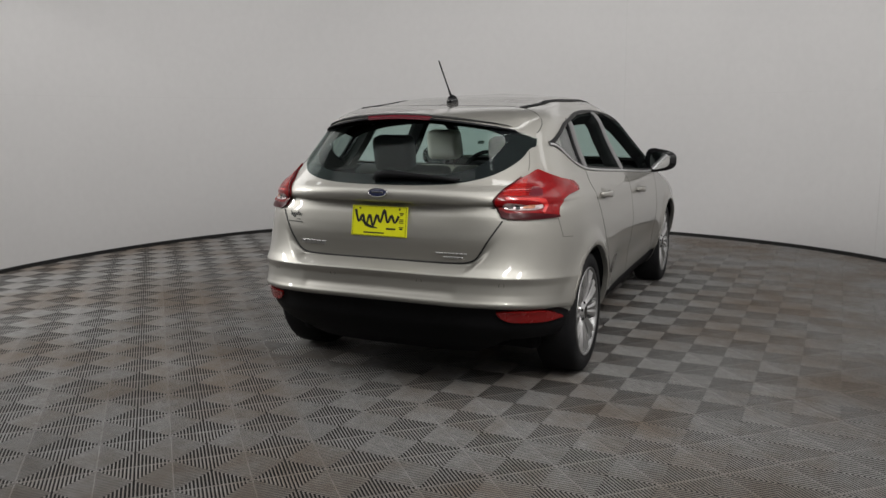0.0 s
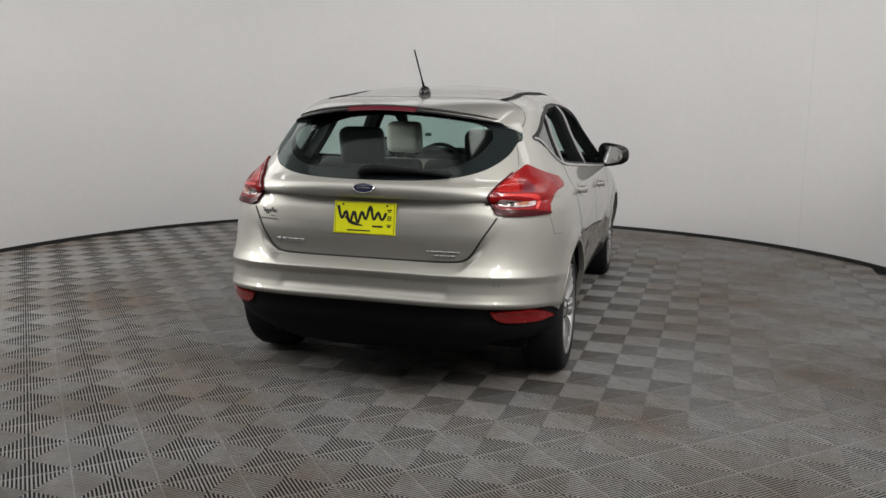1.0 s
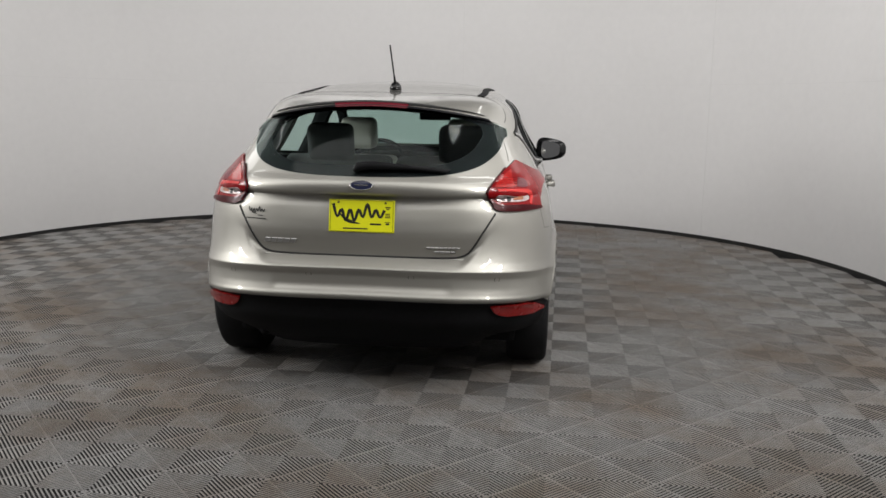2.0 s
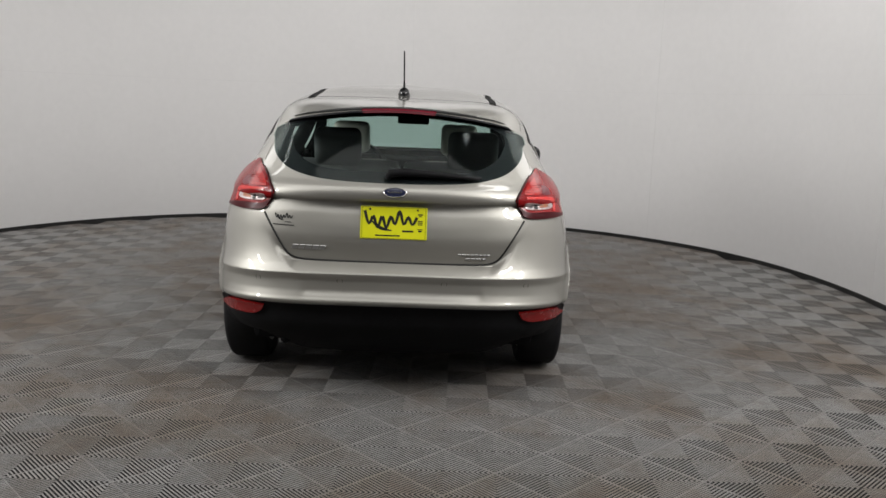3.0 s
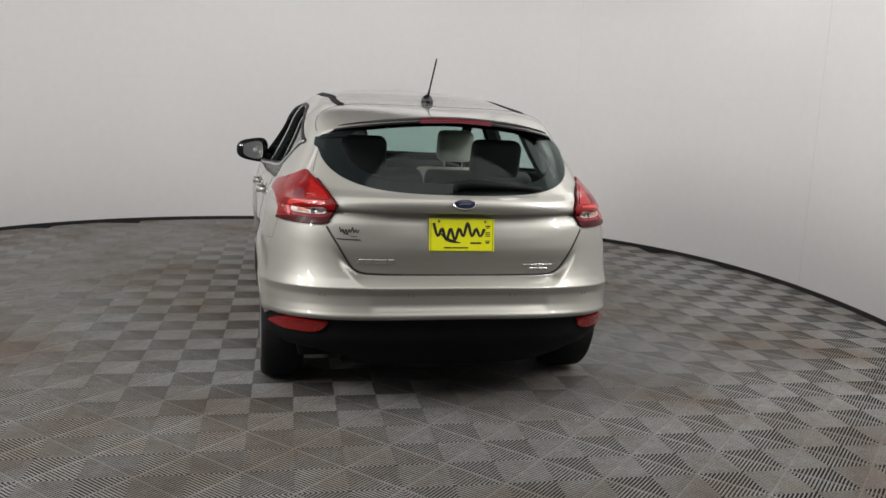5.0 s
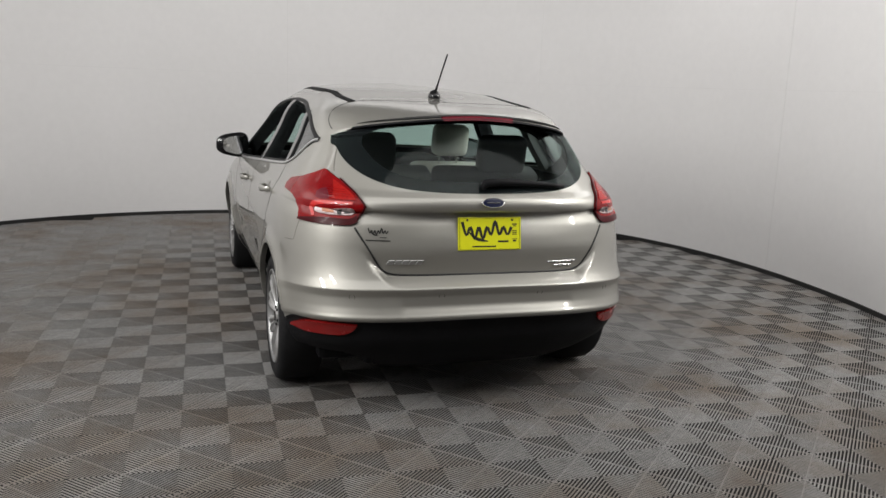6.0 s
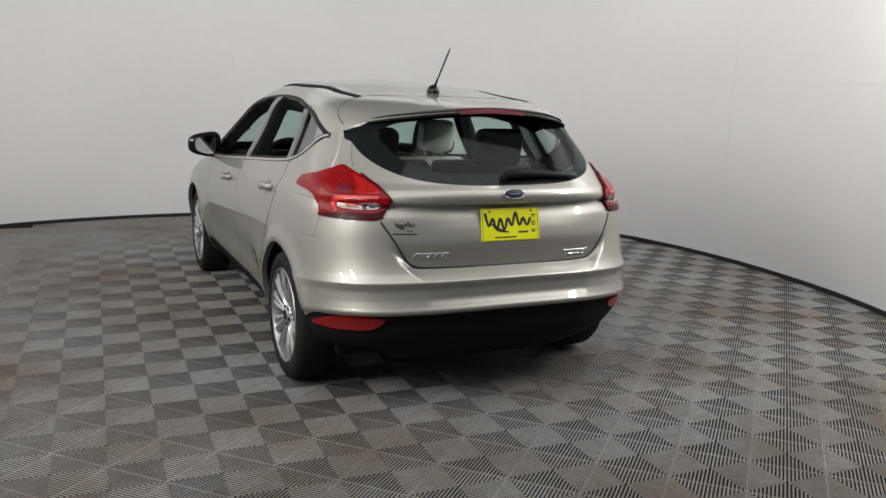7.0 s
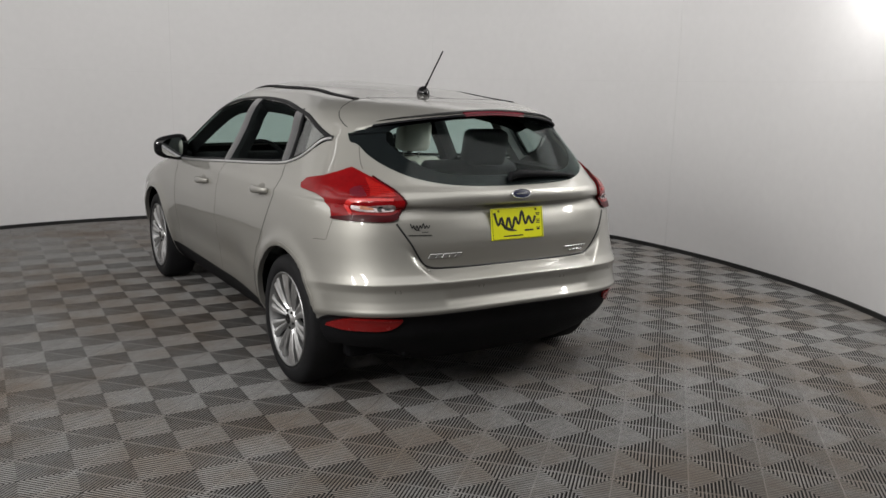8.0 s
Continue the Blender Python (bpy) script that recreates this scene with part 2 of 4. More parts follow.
KICK_H = 0.036
tagged(plan_wall("wall_round", RADIUS, RADIUS + 0.1, KICK_H, CEILING, WALLPAINT, "round"), "smooth white curved wall of a round photo booth", "wall", kind="structure")
# never in view: added to close the space and tone the tail's reflections
tagged(plan_wall("wall_bay", RADIUS, RADIUS + 0.1, KICK_H, CEILING, UNSEENGREY, "bay"), "added grey wall out of view behind the booth, for the car's tail to mirror", "wall", kind="structure")
tagged(plan_wall("baseboard", RADIUS - 0.012, RADIUS + 0.1, -0.025, KICK_H, KICK), "black kickboard along the foot of the curved white wall", "baseboard", kind="structure")
JOINT = material("wall_joint_filler", (0.705, 0.695, 0.695), 0.8, vary=0.05)
for a in (6, 45.9, 85.4):                    # upright butt joints between the wall sheets
    a = radians(a)
    rr = RADIUS + 0.09 * math.cos(4 * (a - radians(40))) - 0.0008
    bm = bmesh.new()
    box_into(bm, 0, 0, 0, 0.004, 0.006, CEILING - 0.06, bevel=0.0006, seg=1)
    bmesh.ops.transform(bm, matrix=Matrix.Translation((BOOTH.x + rr * math.cos(a), BOOTH.y + rr * math.sin(a), CEILING / 2 + 0.01)) @ Matrix.Rotation(a, 4, "Z"), verts=bm.verts)
    part("panel_joint", bm, JOINT, bpy.data.objects["wall_round"])
ring_joint = plan_wall("panel_joint", RADIUS - 0.0015, RADIUS + 0.01, 1.598, 1.6015, JOINT, "round")      # level butt joint
ring_joint.parent = bpy.data.objects["wall_round"]
bm = bmesh.new()
box_into(bm, BOOTH.x, 1.2, CEILING + 0.05, 9.4, 12.4, 0.1)
tagged(part("ceiling", bm, CEILPAINT), "plain grey ceiling of the photo booth", "ceiling", kind="structure")
bm = bmesh.new()
box_into(bm, BOOTH.x, 1.2, -0.075, 14, 16, 0.1)
tagged(part("ground", bm, SUBFLOOR), "dark concrete slab under the plastic floor tiles", "ground", kind="structure")

# ---- the car: one smooth shell, described level by level ----
CAR = new("hatchback_car")
LEAN = 0.4          # the body leans slightly to its right on its springs
CAR.matrix_world = pose(-0.103, 1.489, 0, 0, 0, 2.4) @ pose(0, 0, 0, 0, LEAN, 0)
tagged(CAR, "champagne metallic five-door hatchback parked on grey floor tiles", "car")
AXLES = (-0.045, 2.648)
HUB_Z = 0.330


def curve(*pairs):
    """A smooth function through pairs (z, value) that never overshoots."""
    xs, ys = np.array([p[0] for p in pairs], float), np.array([p[1] for p in pairs], float)
    h, d = np.diff(xs), np.diff(ys) / np.diff(xs)
    m = np.zeros(len(xs))
    for i in range(1, len(xs) - 1):
        if d[i - 1] * d[i] > 0:
            a, b = 2 * h[i] + h[i - 1], h[i] + 2 * h[i - 1]
            m[i] = (a + b) / (a / d[i - 1] + b / d[i])
    m[0], m[-1] = d[0], d[-1]

    def f(x):
        x = np.clip(np.asarray(x, float), xs[0], xs[-1])
        i = np.clip(np.searchsorted(xs, x) - 1, 0, len(xs) - 2)
        t = (x - xs[i]) / h[i]
        return ((2 * t**3 - 3 * t**2 + 1) * ys[i] + (t**3 - 2 * t**2 + t) * h[i] * m[i]
                + (-2 * t**3 + 3 * t**2) * ys[i + 1] + (t**3 - t**2) * h[i] * m[i + 1])
    return f


def step(a, b, x):
    t = np.clip((x - a) / (b - a), 0, 1)
    return t * t * (3 - 2 * t)


# rear profile on the centre line, nose profile, half width, depth of the rear corners
REAR = curve((0.20, -0.60), (0.27, -0.70), (0.38, -0.79), (0.485, -0.828), (0.497, -0.854), (0.512, -0.862), (0.53, -0.853), (0.565, -0.837),
             (0.60, -0.838), (0.628, -0.849), (0.640, -0.852), (0.652, -0.836), (0.674, -0.792), (0.684, -0.767), (0.74, -0.776), (0.785, -0.784), (0.80, -0.785), (0.85, -0.779), (0.90, -0.770), (0.950, -0.757),
             (0.962, -0.758), (0.971, -0.778), (0.985, -0.789), (1.005, -0.793), (1.028, -0.786), (1.042, -0.771), (1.055, -0.754), (1.072, -0.738), (1.12, -0.697), (1.20, -0.625), (1.30, -0.530), (1.345, -0.487), (1.375, -0.455), (1.400, -0.405), (1.416, -0.335), (1.430, -0.24), (1.450, 0.02), (1.468, 0.25), (1.484, 0.47), (1.502, 0.78), (1.520, 1.05))
CORNER = curve((0.20, -0.60), (0.27, -0.70), (0.38, -0.79), (0.485, -0.828), (0.497, -0.854), (0.512, -0.862), (0.53, -0.854), (0.565, -0.842), (0.60, -0.838), (0.627, -0.846), (0.639, -0.850), (0.649, -0.843), (0.68, -0.822),
               (0.74, -0.798), (0.79, -0.786), (0.84, -0.779), (0.89, -0.772), (0.93, -0.763), (0.95, -0.757), (1.0, -0.757))      # the same line beside the tailgate
NOSE = curve((0.20, 3.40), (0.35, 3.54), (0.55, 3.56), (0.70, 3.50), (0.80, 3.30), (0.88, 3.05), (0.94, 2.78), (0.99, 2.58), (1.03, 2.50), (1.10, 2.38),
             (1.20, 2.22), (1.30, 2.04), (1.40, 1.83), (1.43, 1.75), (1.455, 1.66), (1.475, 1.55), (1.49, 1.45), (1.504, 1.30), (1.52, 1.06))
HALF = curve((0.20, 0.765), (0.27, 0.825), (0.34, 0.858), (0.45, 0.888), (0.60, 0.905), (0.75, 0.902), (0.88, 0.885), (0.95, 0.868), (1.01, 0.835), (1.05, 0.812),
             (1.09, 0.789), (1.15, 0.756), (1.25, 0.706), (1.33, 0.672), (1.38, 0.640), (1.41, 0.607), (1.44, 0.568), (1.465, 0.512), (1.485, 0.435), (1.503, 0.31), (1.52, 0.002))
TAIL_EDGE = curve((0.60, 0.40), (0.686, 0.475), (0.72, 0.512), (0.80, 0.570), (0.88, 0.622), (0.97, 0.600), (1.06, 0.655), (1.10, 0.665), (1.20, 0.665), (1.30, 0.655), (1.358, 0.655), (1.42, 0.60))      # half width of the tailgate
DEEP = curve((0.20, 0.70), (0.6, 0.80), (0.95, 0.85), (1.1, 0.85), (1.25, 0.80), (1.38, 0.72), (1.46, 0.55), (1.52, 0.01))
FRONT = curve((0.20, 0.70), (0.6, 0.80), (0.90, 0.75), (1.0, 0.56), (1.1, 0.44), (1.40, 0.42), (1.46, 0.40), (1.52, 0.01))     # depth of the front corners
POWER = curve((0.2, 3.2), (0.6, 3.15), (0.9, 3.35), (0.98, 3.05), (1.05, 2.8), (1.3, 2.7), (1.52, 2.4))
TOP = 1.52
ARC = np.linspace(0, math.pi / 2, 400)
ARC_X, ARC_Y = 0.87 * np.sin(ARC) ** (2 / 2.9), 0.85 * (1 - np.cos(ARC) ** (2 / 2.9))
ARC_S = np.concatenate([[0], np.cumsum(np.hypot(np.diff(ARC_X), np.diff(ARC_Y)))])
ARC_S /= ARC_S[-1]


def sunk(a, lev):
    """How far the level lines sink below the spoiler's edge away from the middle."""
    return 0.088 * np.minimum(a / 0.62, 1) ** 2 * (1 - step(0.62, 0.95, a)) * step(1.20, 1.345, lev) * (1 - step(1.385, 1.455, lev))


def shell(q, lev):
    """The car's skin. q runs from 0 (middle of the tail) over 1 and 2 (flank) to 3 (middle of the nose), negative on the driver's side; lev is the height of a level line in the middle."""
    q, lev = np.broadcast_arrays(np.asarray(q, float), np.asarray(lev, float))
    side, a = np.sign(q), np.abs(q)
    z = lev - sunk(a, lev)
    r, n, w, d, p = REAR(z), NOSE(z), HALF(z), DEEP(z), POWER(z)
    d, e = np.minimum(d, 0.48 * (n - r)), np.minimum(FRONT(z), 0.48 * (n - r))
    phi = np.interp(np.clip(a, 0, 1), ARC_S, ARC)
    x0, y0 = w * np.sin(phi) ** (2 / p), r + d * (1 - np.cos(phi) ** (2 / p))
    psi = np.interp(np.clip(3 - a, 0, 1), ARC_S, ARC)
    x2, y2 = w * np.sin(psi) ** (2 / p), n - e * (1 - np.cos(psi) ** (2 / p))
    keep = step(-0.008, 0.036, x0 - TAIL_EDGE(z)) * (1 - step(0.93, 0.95, z))
    y0 = y0 + np.where(z < 0.95, (CORNER(z) - r) * keep * np.maximum(0, 1 - np.maximum(0, a - 0.75) * 4), 0)
    y1 = (r + d) + (a - 1) * (n - r - d - e)
    x = np.where(a <= 1, x0, np.where(a <= 2, w, x2))
    y = np.where(a <= 1, y0, np.where(a <= 2, y1, y2))
    # recess over the plate, roof spoiler, flared arches, waist of the doors
    y = y + 0.012 * (1 - step(0.22, 0.50, np.abs(x))) * step(0.84, 0.95, z) * (1 - step(0.955, 0.972, z)) * np.where(a < 1, 1, 0)
    y = y - (0.105 - 0.075 * step(0.2, 0.58, a)) * (1 - step(0.50, 0.63, a)) * step(1.367, 1.379, lev) * (1 - step(1.384, 1.438, lev)) ** 1.3
    b = np.clip(a, 0, 1)
    low = 0.078 * b**2 * np.where(a < 1, 1, 1 - step(1, 1.35, a)) * step(0.22, 0.42, lev) * (1 - step(0.62, 0.86, lev))
    for ya in AXLES:
        rad = np.hypot(y - ya, z - low - HUB_Z)
        x = x + np.where(z < 1.0, 0.016 * np.exp(-((rad - 0.390) / 0.05) ** 2), 0)
    mid = step(0.35, 0.75, y) * (1 - step(1.95, 2.3, y))
    x = x - 0.022 * mid * np.exp(-((z - 0.50) / 0.12) ** 2) * np.where(z < 1, 1, 0)
    z = z - low          # the bumper's lines sink towards the corners
    z = z + 0.013 * step(0.0, 0.6, y) * (1 - step(1.4, 2.2, y)) * step(1.42, 1.475, lev)          # crown of the roof
    return np.stack([x * side, y, z], -1)


def skin_normal(q, z):
    e, f = 0.004, 0.004
    a = shell(q + e, z) - shell(q - e, z)
    b = shell(q, np.clip(z + f, 0.2, TOP)) - shell(q, np.clip(z - f, 0.2, TOP))
    n = np.cross(a, b)
    return n / np.maximum(np.linalg.norm(n, axis=-1, keepdims=True), 1e-9)


def by_x(x, lev):
    """The place on the tail with that x on that level line."""
    q = 0.0
    for _ in range(6):
        z = lev - float(sunk(q, lev))
        w, p = float(HALF(z)), float(POWER(z))
        phi = math.asin(min(1.0, (abs(x) / w)) ** (p / 2))
        q = float(np.interp(phi, ARC, ARC_S))
    return math.copysign(q, x), lev


def by_y(y, z, side=1):
    """The place on the flank with that y and height."""
    lev, q = z, 1.0
    for _ in range(16):
        h = lev - float(sunk(q, lev))
        r, n, p = float(REAR(h)), float(NOSE(h)), float(POWER(h))
        d, e = min(float(DEEP(h)), 0.48 * (n - r)), min(float(FRONT(h)), 0.48 * (n - r))
        if y < r + d:
            c = max(0.0, min(1.0, 1 - (y - r) / d)) ** (p / 2)
            q = float(np.interp(math.acos(c), ARC, ARC_S))
        elif y > n - e:
            c = max(0.0, min(1.0, 1 - (n - y) / e)) ** (p / 2)
            q = 3 - float(np.interp(math.acos(c), ARC, ARC_S))
        else:
            q = 1 + (y - r - d) / (n - r - d - e)
        lev = float(np.clip(lev + z - float(shell(q, lev)[2]), 0.2, TOP))
    return side * q, lev


def on_roof(x, y):
    """The place on the roof or spoiler with that x and y."""
    near = np.where(SKIN[..., 2] > 1.24, np.hypot(SKIN[..., 0] - x, SKIN[..., 1] - y), 9)
    i, j = np.unravel_index(np.argmin(near), near.shape)
    q, lev = QG[i, j], ZG[i, j]
    for _ in range(6):
        p = shell(q, lev)
        du, dv = (shell(q + 0.003, lev) - p)[:2] / 0.003, (shell(q, lev - 0.002) - p)[:2] / -0.002
        det = du[0] * dv[1] - du[1] * dv[0]
        if abs(det) < 1e-6:
            break
        ex, ey = x - p[0], y - p[1]
        q += float(np.clip((ex * dv[1] - ey * dv[0]) / det, -0.03, 0.03))
        lev = float(np.clip(lev + np.clip((du[0] * ey - du[1] * ex) / det, -0.01, 0.01), 1.2, TOP - 0.001))
    return float(q), float(lev)


def bent(pts, soft=0.12):
    """Adds points beside each corner, so that a rounded line keeps its straight runs."""
    out = [pts[0]]
    for a, b, c in zip(pts, pts[1:], pts[2:]):
        out += [tuple(b[k] + (a[k] - b[k]) * soft for k in (0, 1)), tuple(b[k] * 0.96 + (a[k] + c[k]) * 0.02 for k in (0, 1)), tuple(b[k] + (c[k] - b[k]) * soft for k in (0, 1))]
    return out + [pts[-1]]


def smooth_line(pts, n, closed=False):
    """n + 1 points of a rounded line through pts, evenly spread."""
    p = np.array(pts, float)
    k = len(p)
    out = []
    for i in range(k if closed else k - 1):
        p0, p1, p2, p3 = (p[(i + j) % k] if closed else p[min(max(i + j, 0), k - 1)] for j in (-1, 0, 1, 2))
        for t in np.linspace(0, 1, 24, endpoint=False):
            out.append(0.5 * (2 * p1 + (p2 - p0) * t + (2 * p0 - 5 * p1 + 4 * p2 - p3) * t**2 + (3 * p1 - p0 - 3 * p2 + p3) * t**3))
    out.append(p[0] if closed else p[-1])
    out = np.array(out)
    s = np.concatenate([[0], np.cumsum(np.linalg.norm(np.diff(out, axis=0), axis=1))])
    g = np.linspace(0, s[-1], n + 1)
    return np.stack([np.interp(g, s, out[:, j]) for j in range(out.shape[1])], 1)


def panel(name, low, high, mat, parent, lift=0.003, thick=0.006, n=40, m=12, label="", bulge=0.0, raw=False):
    """A panel that follows the skin between two lines of (q, z), lifted off it and with thickness."""
    a, b = (np.array(low), np.array(high)) if raw else (smooth_line(low, n), smooth_line(high, n))
    n = len(a) - 1
    t = np.linspace(0, 1, m + 1)[:, None, None]
    g = a[None] * (1 - t) + b[None] * t
    q, z = g[..., 0], g[..., 1]
    nor = skin_normal(q, z)
    u = np.linspace(0, 1, n + 1)[None, :, None]
    dome = bulge * (16 * t * (1 - t) * u * (1 - u))
    top = shell(q, z) + nor * (lift + dome)
    bot = shell(q, z) + nor * (lift - thick)
    cnt = (m + 1) * (n + 1)
    verts = np.concatenate([top.reshape(-1, 3), bot.reshape(-1, 3)])
    faces = []
    idx = lambda i, j: i * (n + 1) + j
    for i in range(m):
        for j in range(n):
            faces.append((idx(i, j), idx(i, j + 1), idx(i + 1, j + 1), idx(i + 1, j)))
            faces.append((cnt + idx(i, j), cnt + idx(i + 1, j), cnt + idx(i + 1, j + 1), cnt + idx(i, j + 1)))
    rim = [idx(0, j) for j in range(n + 1)] + [idx(i, n) for i in range(1, m + 1)] + [idx(m, j) for j in range(n - 1, -1, -1)] + [idx(i, 0) for i in range(m - 1, 0, -1)]
    for k in range(len(rim)):
        i0, i1 = rim[k], rim[(k + 1) % len(rim)]
        faces.append((i1, i0, cnt + i0, cnt + i1))
    ob = mesh_object(name, verts, faces, mat)
    ob.data.validate()
    bm = bmesh.new()
    bm.from_mesh(ob.data)
    bmesh.ops.remove_doubles(bm, verts=bm.verts, dist=1e-5)
    bmesh.ops.recalc_face_normals(bm, faces=bm.faces)
    bm.to_mesh(ob.data)
    bm.free()
    ob.data.polygons.foreach_set("use_smooth", [True] * len(ob.data.polygons))
    ob.data.set_sharp_from_angle(angle=radians(50))
    ob.parent = parent
    if label:
        tagged(ob, label)
    return ob


def strip(name, pts, width, mat, parent, lift=0.002, thick=0.004, n=60, closed=False, label=""):
    """A thin band of even width along a line on the skin."""
    line = smooth_line(pts, n, closed)
    c = shell(line[:, 0], line[:, 1])
    nor = skin_normal(line[:, 0], line[:, 1])
    d = np.gradient(c, axis=0)
    d /= np.maximum(np.linalg.norm(d, axis=1, keepdims=True), 1e-9)
    s = np.cross(nor, d) * width / 2
    rows = [c - s + nor * (lift - thick), c - s + nor * lift * 0.6, c - s * 0.6 + nor * lift, c + s * 0.6 + nor * lift, c + s + nor * lift * 0.6, c + s + nor * (lift - thick)]
    verts = np.concatenate(rows)
    k, faces = len(c), []
    for r in range(len(rows)):
        r2 = (r + 1) % len(rows)
        for j in range(k - 1):
            faces.append((r * k + j, r * k + j + 1, r2 * k + j + 1, r2 * k + j))
    ob = mesh_object(name, verts, faces, mat)
    bm = bmesh.new()
    bm.from_mesh(ob.data)
    bmesh.ops.recalc_face_normals(bm, faces=bm.faces)
    bm.to_mesh(ob.data)
    bm.free()
    ob.data.polygons.foreach_set("use_smooth", [True] * len(ob.data.polygons))
    ob.data.set_sharp_from_angle(angle=radians(60))
    ob.parent = parent
    if label:
        tagged(ob, label)
    return ob


# outlines on the tail: (x, z), from the middle to the tip of the rear window
GLASS_LOW = [(0.0, 1.053), (0.25, 1.057), (0.42, 1.073), (0.545, 1.112), (0.618, 1.185), (0.638, 1.270), (0.634, 1.357)]
GLASS_TOP = [(0.0, 1.3665), (0.20, 1.3665), (0.36, 1.3665), (0.50, 1.3665), (0.59, 1.365), (0.634, 1.357)]
CLEAR_LOW = [(0.0, 1.100), (0.20, 1.102), (0.34, 1.110), (0.44, 1.140), (0.505, 1.195), (0.528, 1.262), (0.515, 1.335)]
CLEAR_TOP = [(0.0, 1.362), (0.16, 1.362), (0.28, 1.361), (0.38, 1.359), (0.45, 1.354), (0.515, 1.335)]


def both(half):
    """A line of (x, z) on one half, mirrored and joined, as (q, z)."""
    return [by_x(-x, z) for x, z in reversed(half[1:])] + [by_x(x, z) for x, z in half]


# side windows: (y, z) from the front foot to the rear tip
BELT = [(2.16, 0.972), (1.90, 0.975), (1.45, 1.002), (1.02, 1.032), (0.60, 1.060), (0.30, 1.084), (0.16, 1.104), (0.02, 1.155), (-0.15, 1.240)]
ARCH = [(2.16, 0.972), (2.02, 1.140), (1.82, 1.265), (1.58, 1.350), (1.30, 1.400), (0.97, 1.412), (0.60, 1.398), (0.30, 1.358), (0.08, 1.308), (-0.15, 1.240)]


def inside(poly, x, y):
    hit = np.zeros(np.shape(x), bool)
    k = len(poly)
    for i in range(k):
        (x1, y1), (x2, y2) = poly[i], poly[(i + 1) % k]
        if y1 == y2:
            continue
        cross = ((y1 > y) != (y2 > y)) & (x < (x2 - x1) * (y - y1) / (y2 - y1) + x1)
        hit ^= cross
    return hit


def shrink(poly, m):
    p = np.array(poly, float)
    c = p.mean(0)
    out = []
    k = len(p)
    for i in range(k):
        t = p[(i + 1) % k] - p[i - 1]
        nrm = np.array([-t[1], t[0]]) / max(np.hypot(*t), 1e-9)
        if np.dot(nrm, c - p[i]) < 0:
            nrm = -nrm
        out.append(tuple(p[i] + nrm * m))
    return out


# levels and stations of the shell
LEVELS = np.concatenate([np.arange(0.20, 0.485, 0.012), np.arange(0.485, 0.70, 0.005), np.arange(0.70, 0.94, 0.012), np.arange(0.94, 1.08, 0.005), np.arange(1.08, 1.345, 0.006),
                         np.arange(1.345, 1.42, 0.003), np.arange(1.42, 1.49, 0.005), TOP - 0.03 * np.linspace(1, 0.02, 16) ** 1.6])
HALFQ = np.concatenate([np.linspace(0, 1, 120, endpoint=False), np.linspace(1, 2, 130, endpoint=False), np.linspace(2, 3, 50)])
STATIONS = np.concatenate([-HALFQ[:0:-1], HALFQ])
QG, ZG = np.meshgrid(STATIONS, LEVELS)
SKIN = shell(QG, ZG)
SKIN_N = skin_normal(QG, ZG)
QC, ZC = (QG[:-1, :-1] + QG[1:, 1:]) / 2, (ZG[:-1, :-1] + ZG[1:, 1:]) / 2
PC = (SKIN[:-1, :-1] + SKIN[1:, 1:] + SKIN[1:, :-1] + SKIN[:-1, 1:]) / 4
XC, YC, ZA, AQ = np.abs(PC[..., 0]), PC[..., 1], PC[..., 2], np.abs(QC)

low_in = shrink([(-x, z) for x, z in GLASS_LOW[:0:-1]] + GLASS_LOW, 0.022)
rear_hole = inside(low_in + [(0.61, 1.3655), (-0.61, 1.3655)], PC[..., 0], ZC) & (AQ < 1.0) & (YC < 0.2)
DLO = BELT + ARCH[-2:0:-1]
side_hole = inside(shrink(DLO, 0.007), YC, ZA) & (AQ > 0.45) & (AQ < 2.9)
front_hole = (AQ > 2.28) & (ZC > 1.045) & (ZC < 1.42)
arch_hole = np.zeros(AQ.shape, bool)
for ya in AXLES:
    arch_hole |= (np.hypot(YC - ya, ZA - HUB_Z) < 0.380) & (XC > 0.5) & (AQ > 0.3) & (AQ < 2.8) & (ZC < 0.9)
BLACK_EDGE = 0.490 - 0.052 * step(0.66, 0.78, AQ)
valance = (ZC < BLACK_EDGE) & (AQ < 1.2) & (YC < -0.2)
arch_hole |= valance & (ZA < 0.20 + 0.10 * step(0.42, 0.66, XC))
holes = rear_hole | side_hole | front_hole | arch_hole
tailgate = (ZC > 0.683) & (XC < TAIL_EDGE(ZC)) & (AQ < 1.0) & (YC < -0.08) & (ZC < 1.428)
bumper = (ZC < 0.885) & (ZC >= BLACK_EDGE) & (YC < -0.28) & (AQ < 1.2) & ~tailgate
front_bumper = (ZC < 0.70) & (AQ > 2) & (YC > 2.95)
DOOR_SPLIT = 1.10


rear_door_edge = curve((0.25, 0.415), (0.45, 0.400), (0.60, 0.350), (0.72, 0.275), (0.84, 0.205), (0.95, 0.165), (1.02, 0.165), (1.10, 0.195), (1.40, 0.20))


sill = (ZC < 0.345) & (AQ > 0.6) & (AQ < 2.6) & ~valance & ~front_bumper
on_side = (AQ > 0.5) & (AQ < 2.75) & (ZC > 0.345) & (ZC < 1.44)
rear_door = on_side & (YC > rear_door_edge(ZC)) & (YC < DOOR_SPLIT)
front_door = on_side & (YC >= DOOR_SPLIT) & (YC < 2.08 - 0.9 * np.clip(ZC - 1.03, 0, 1))


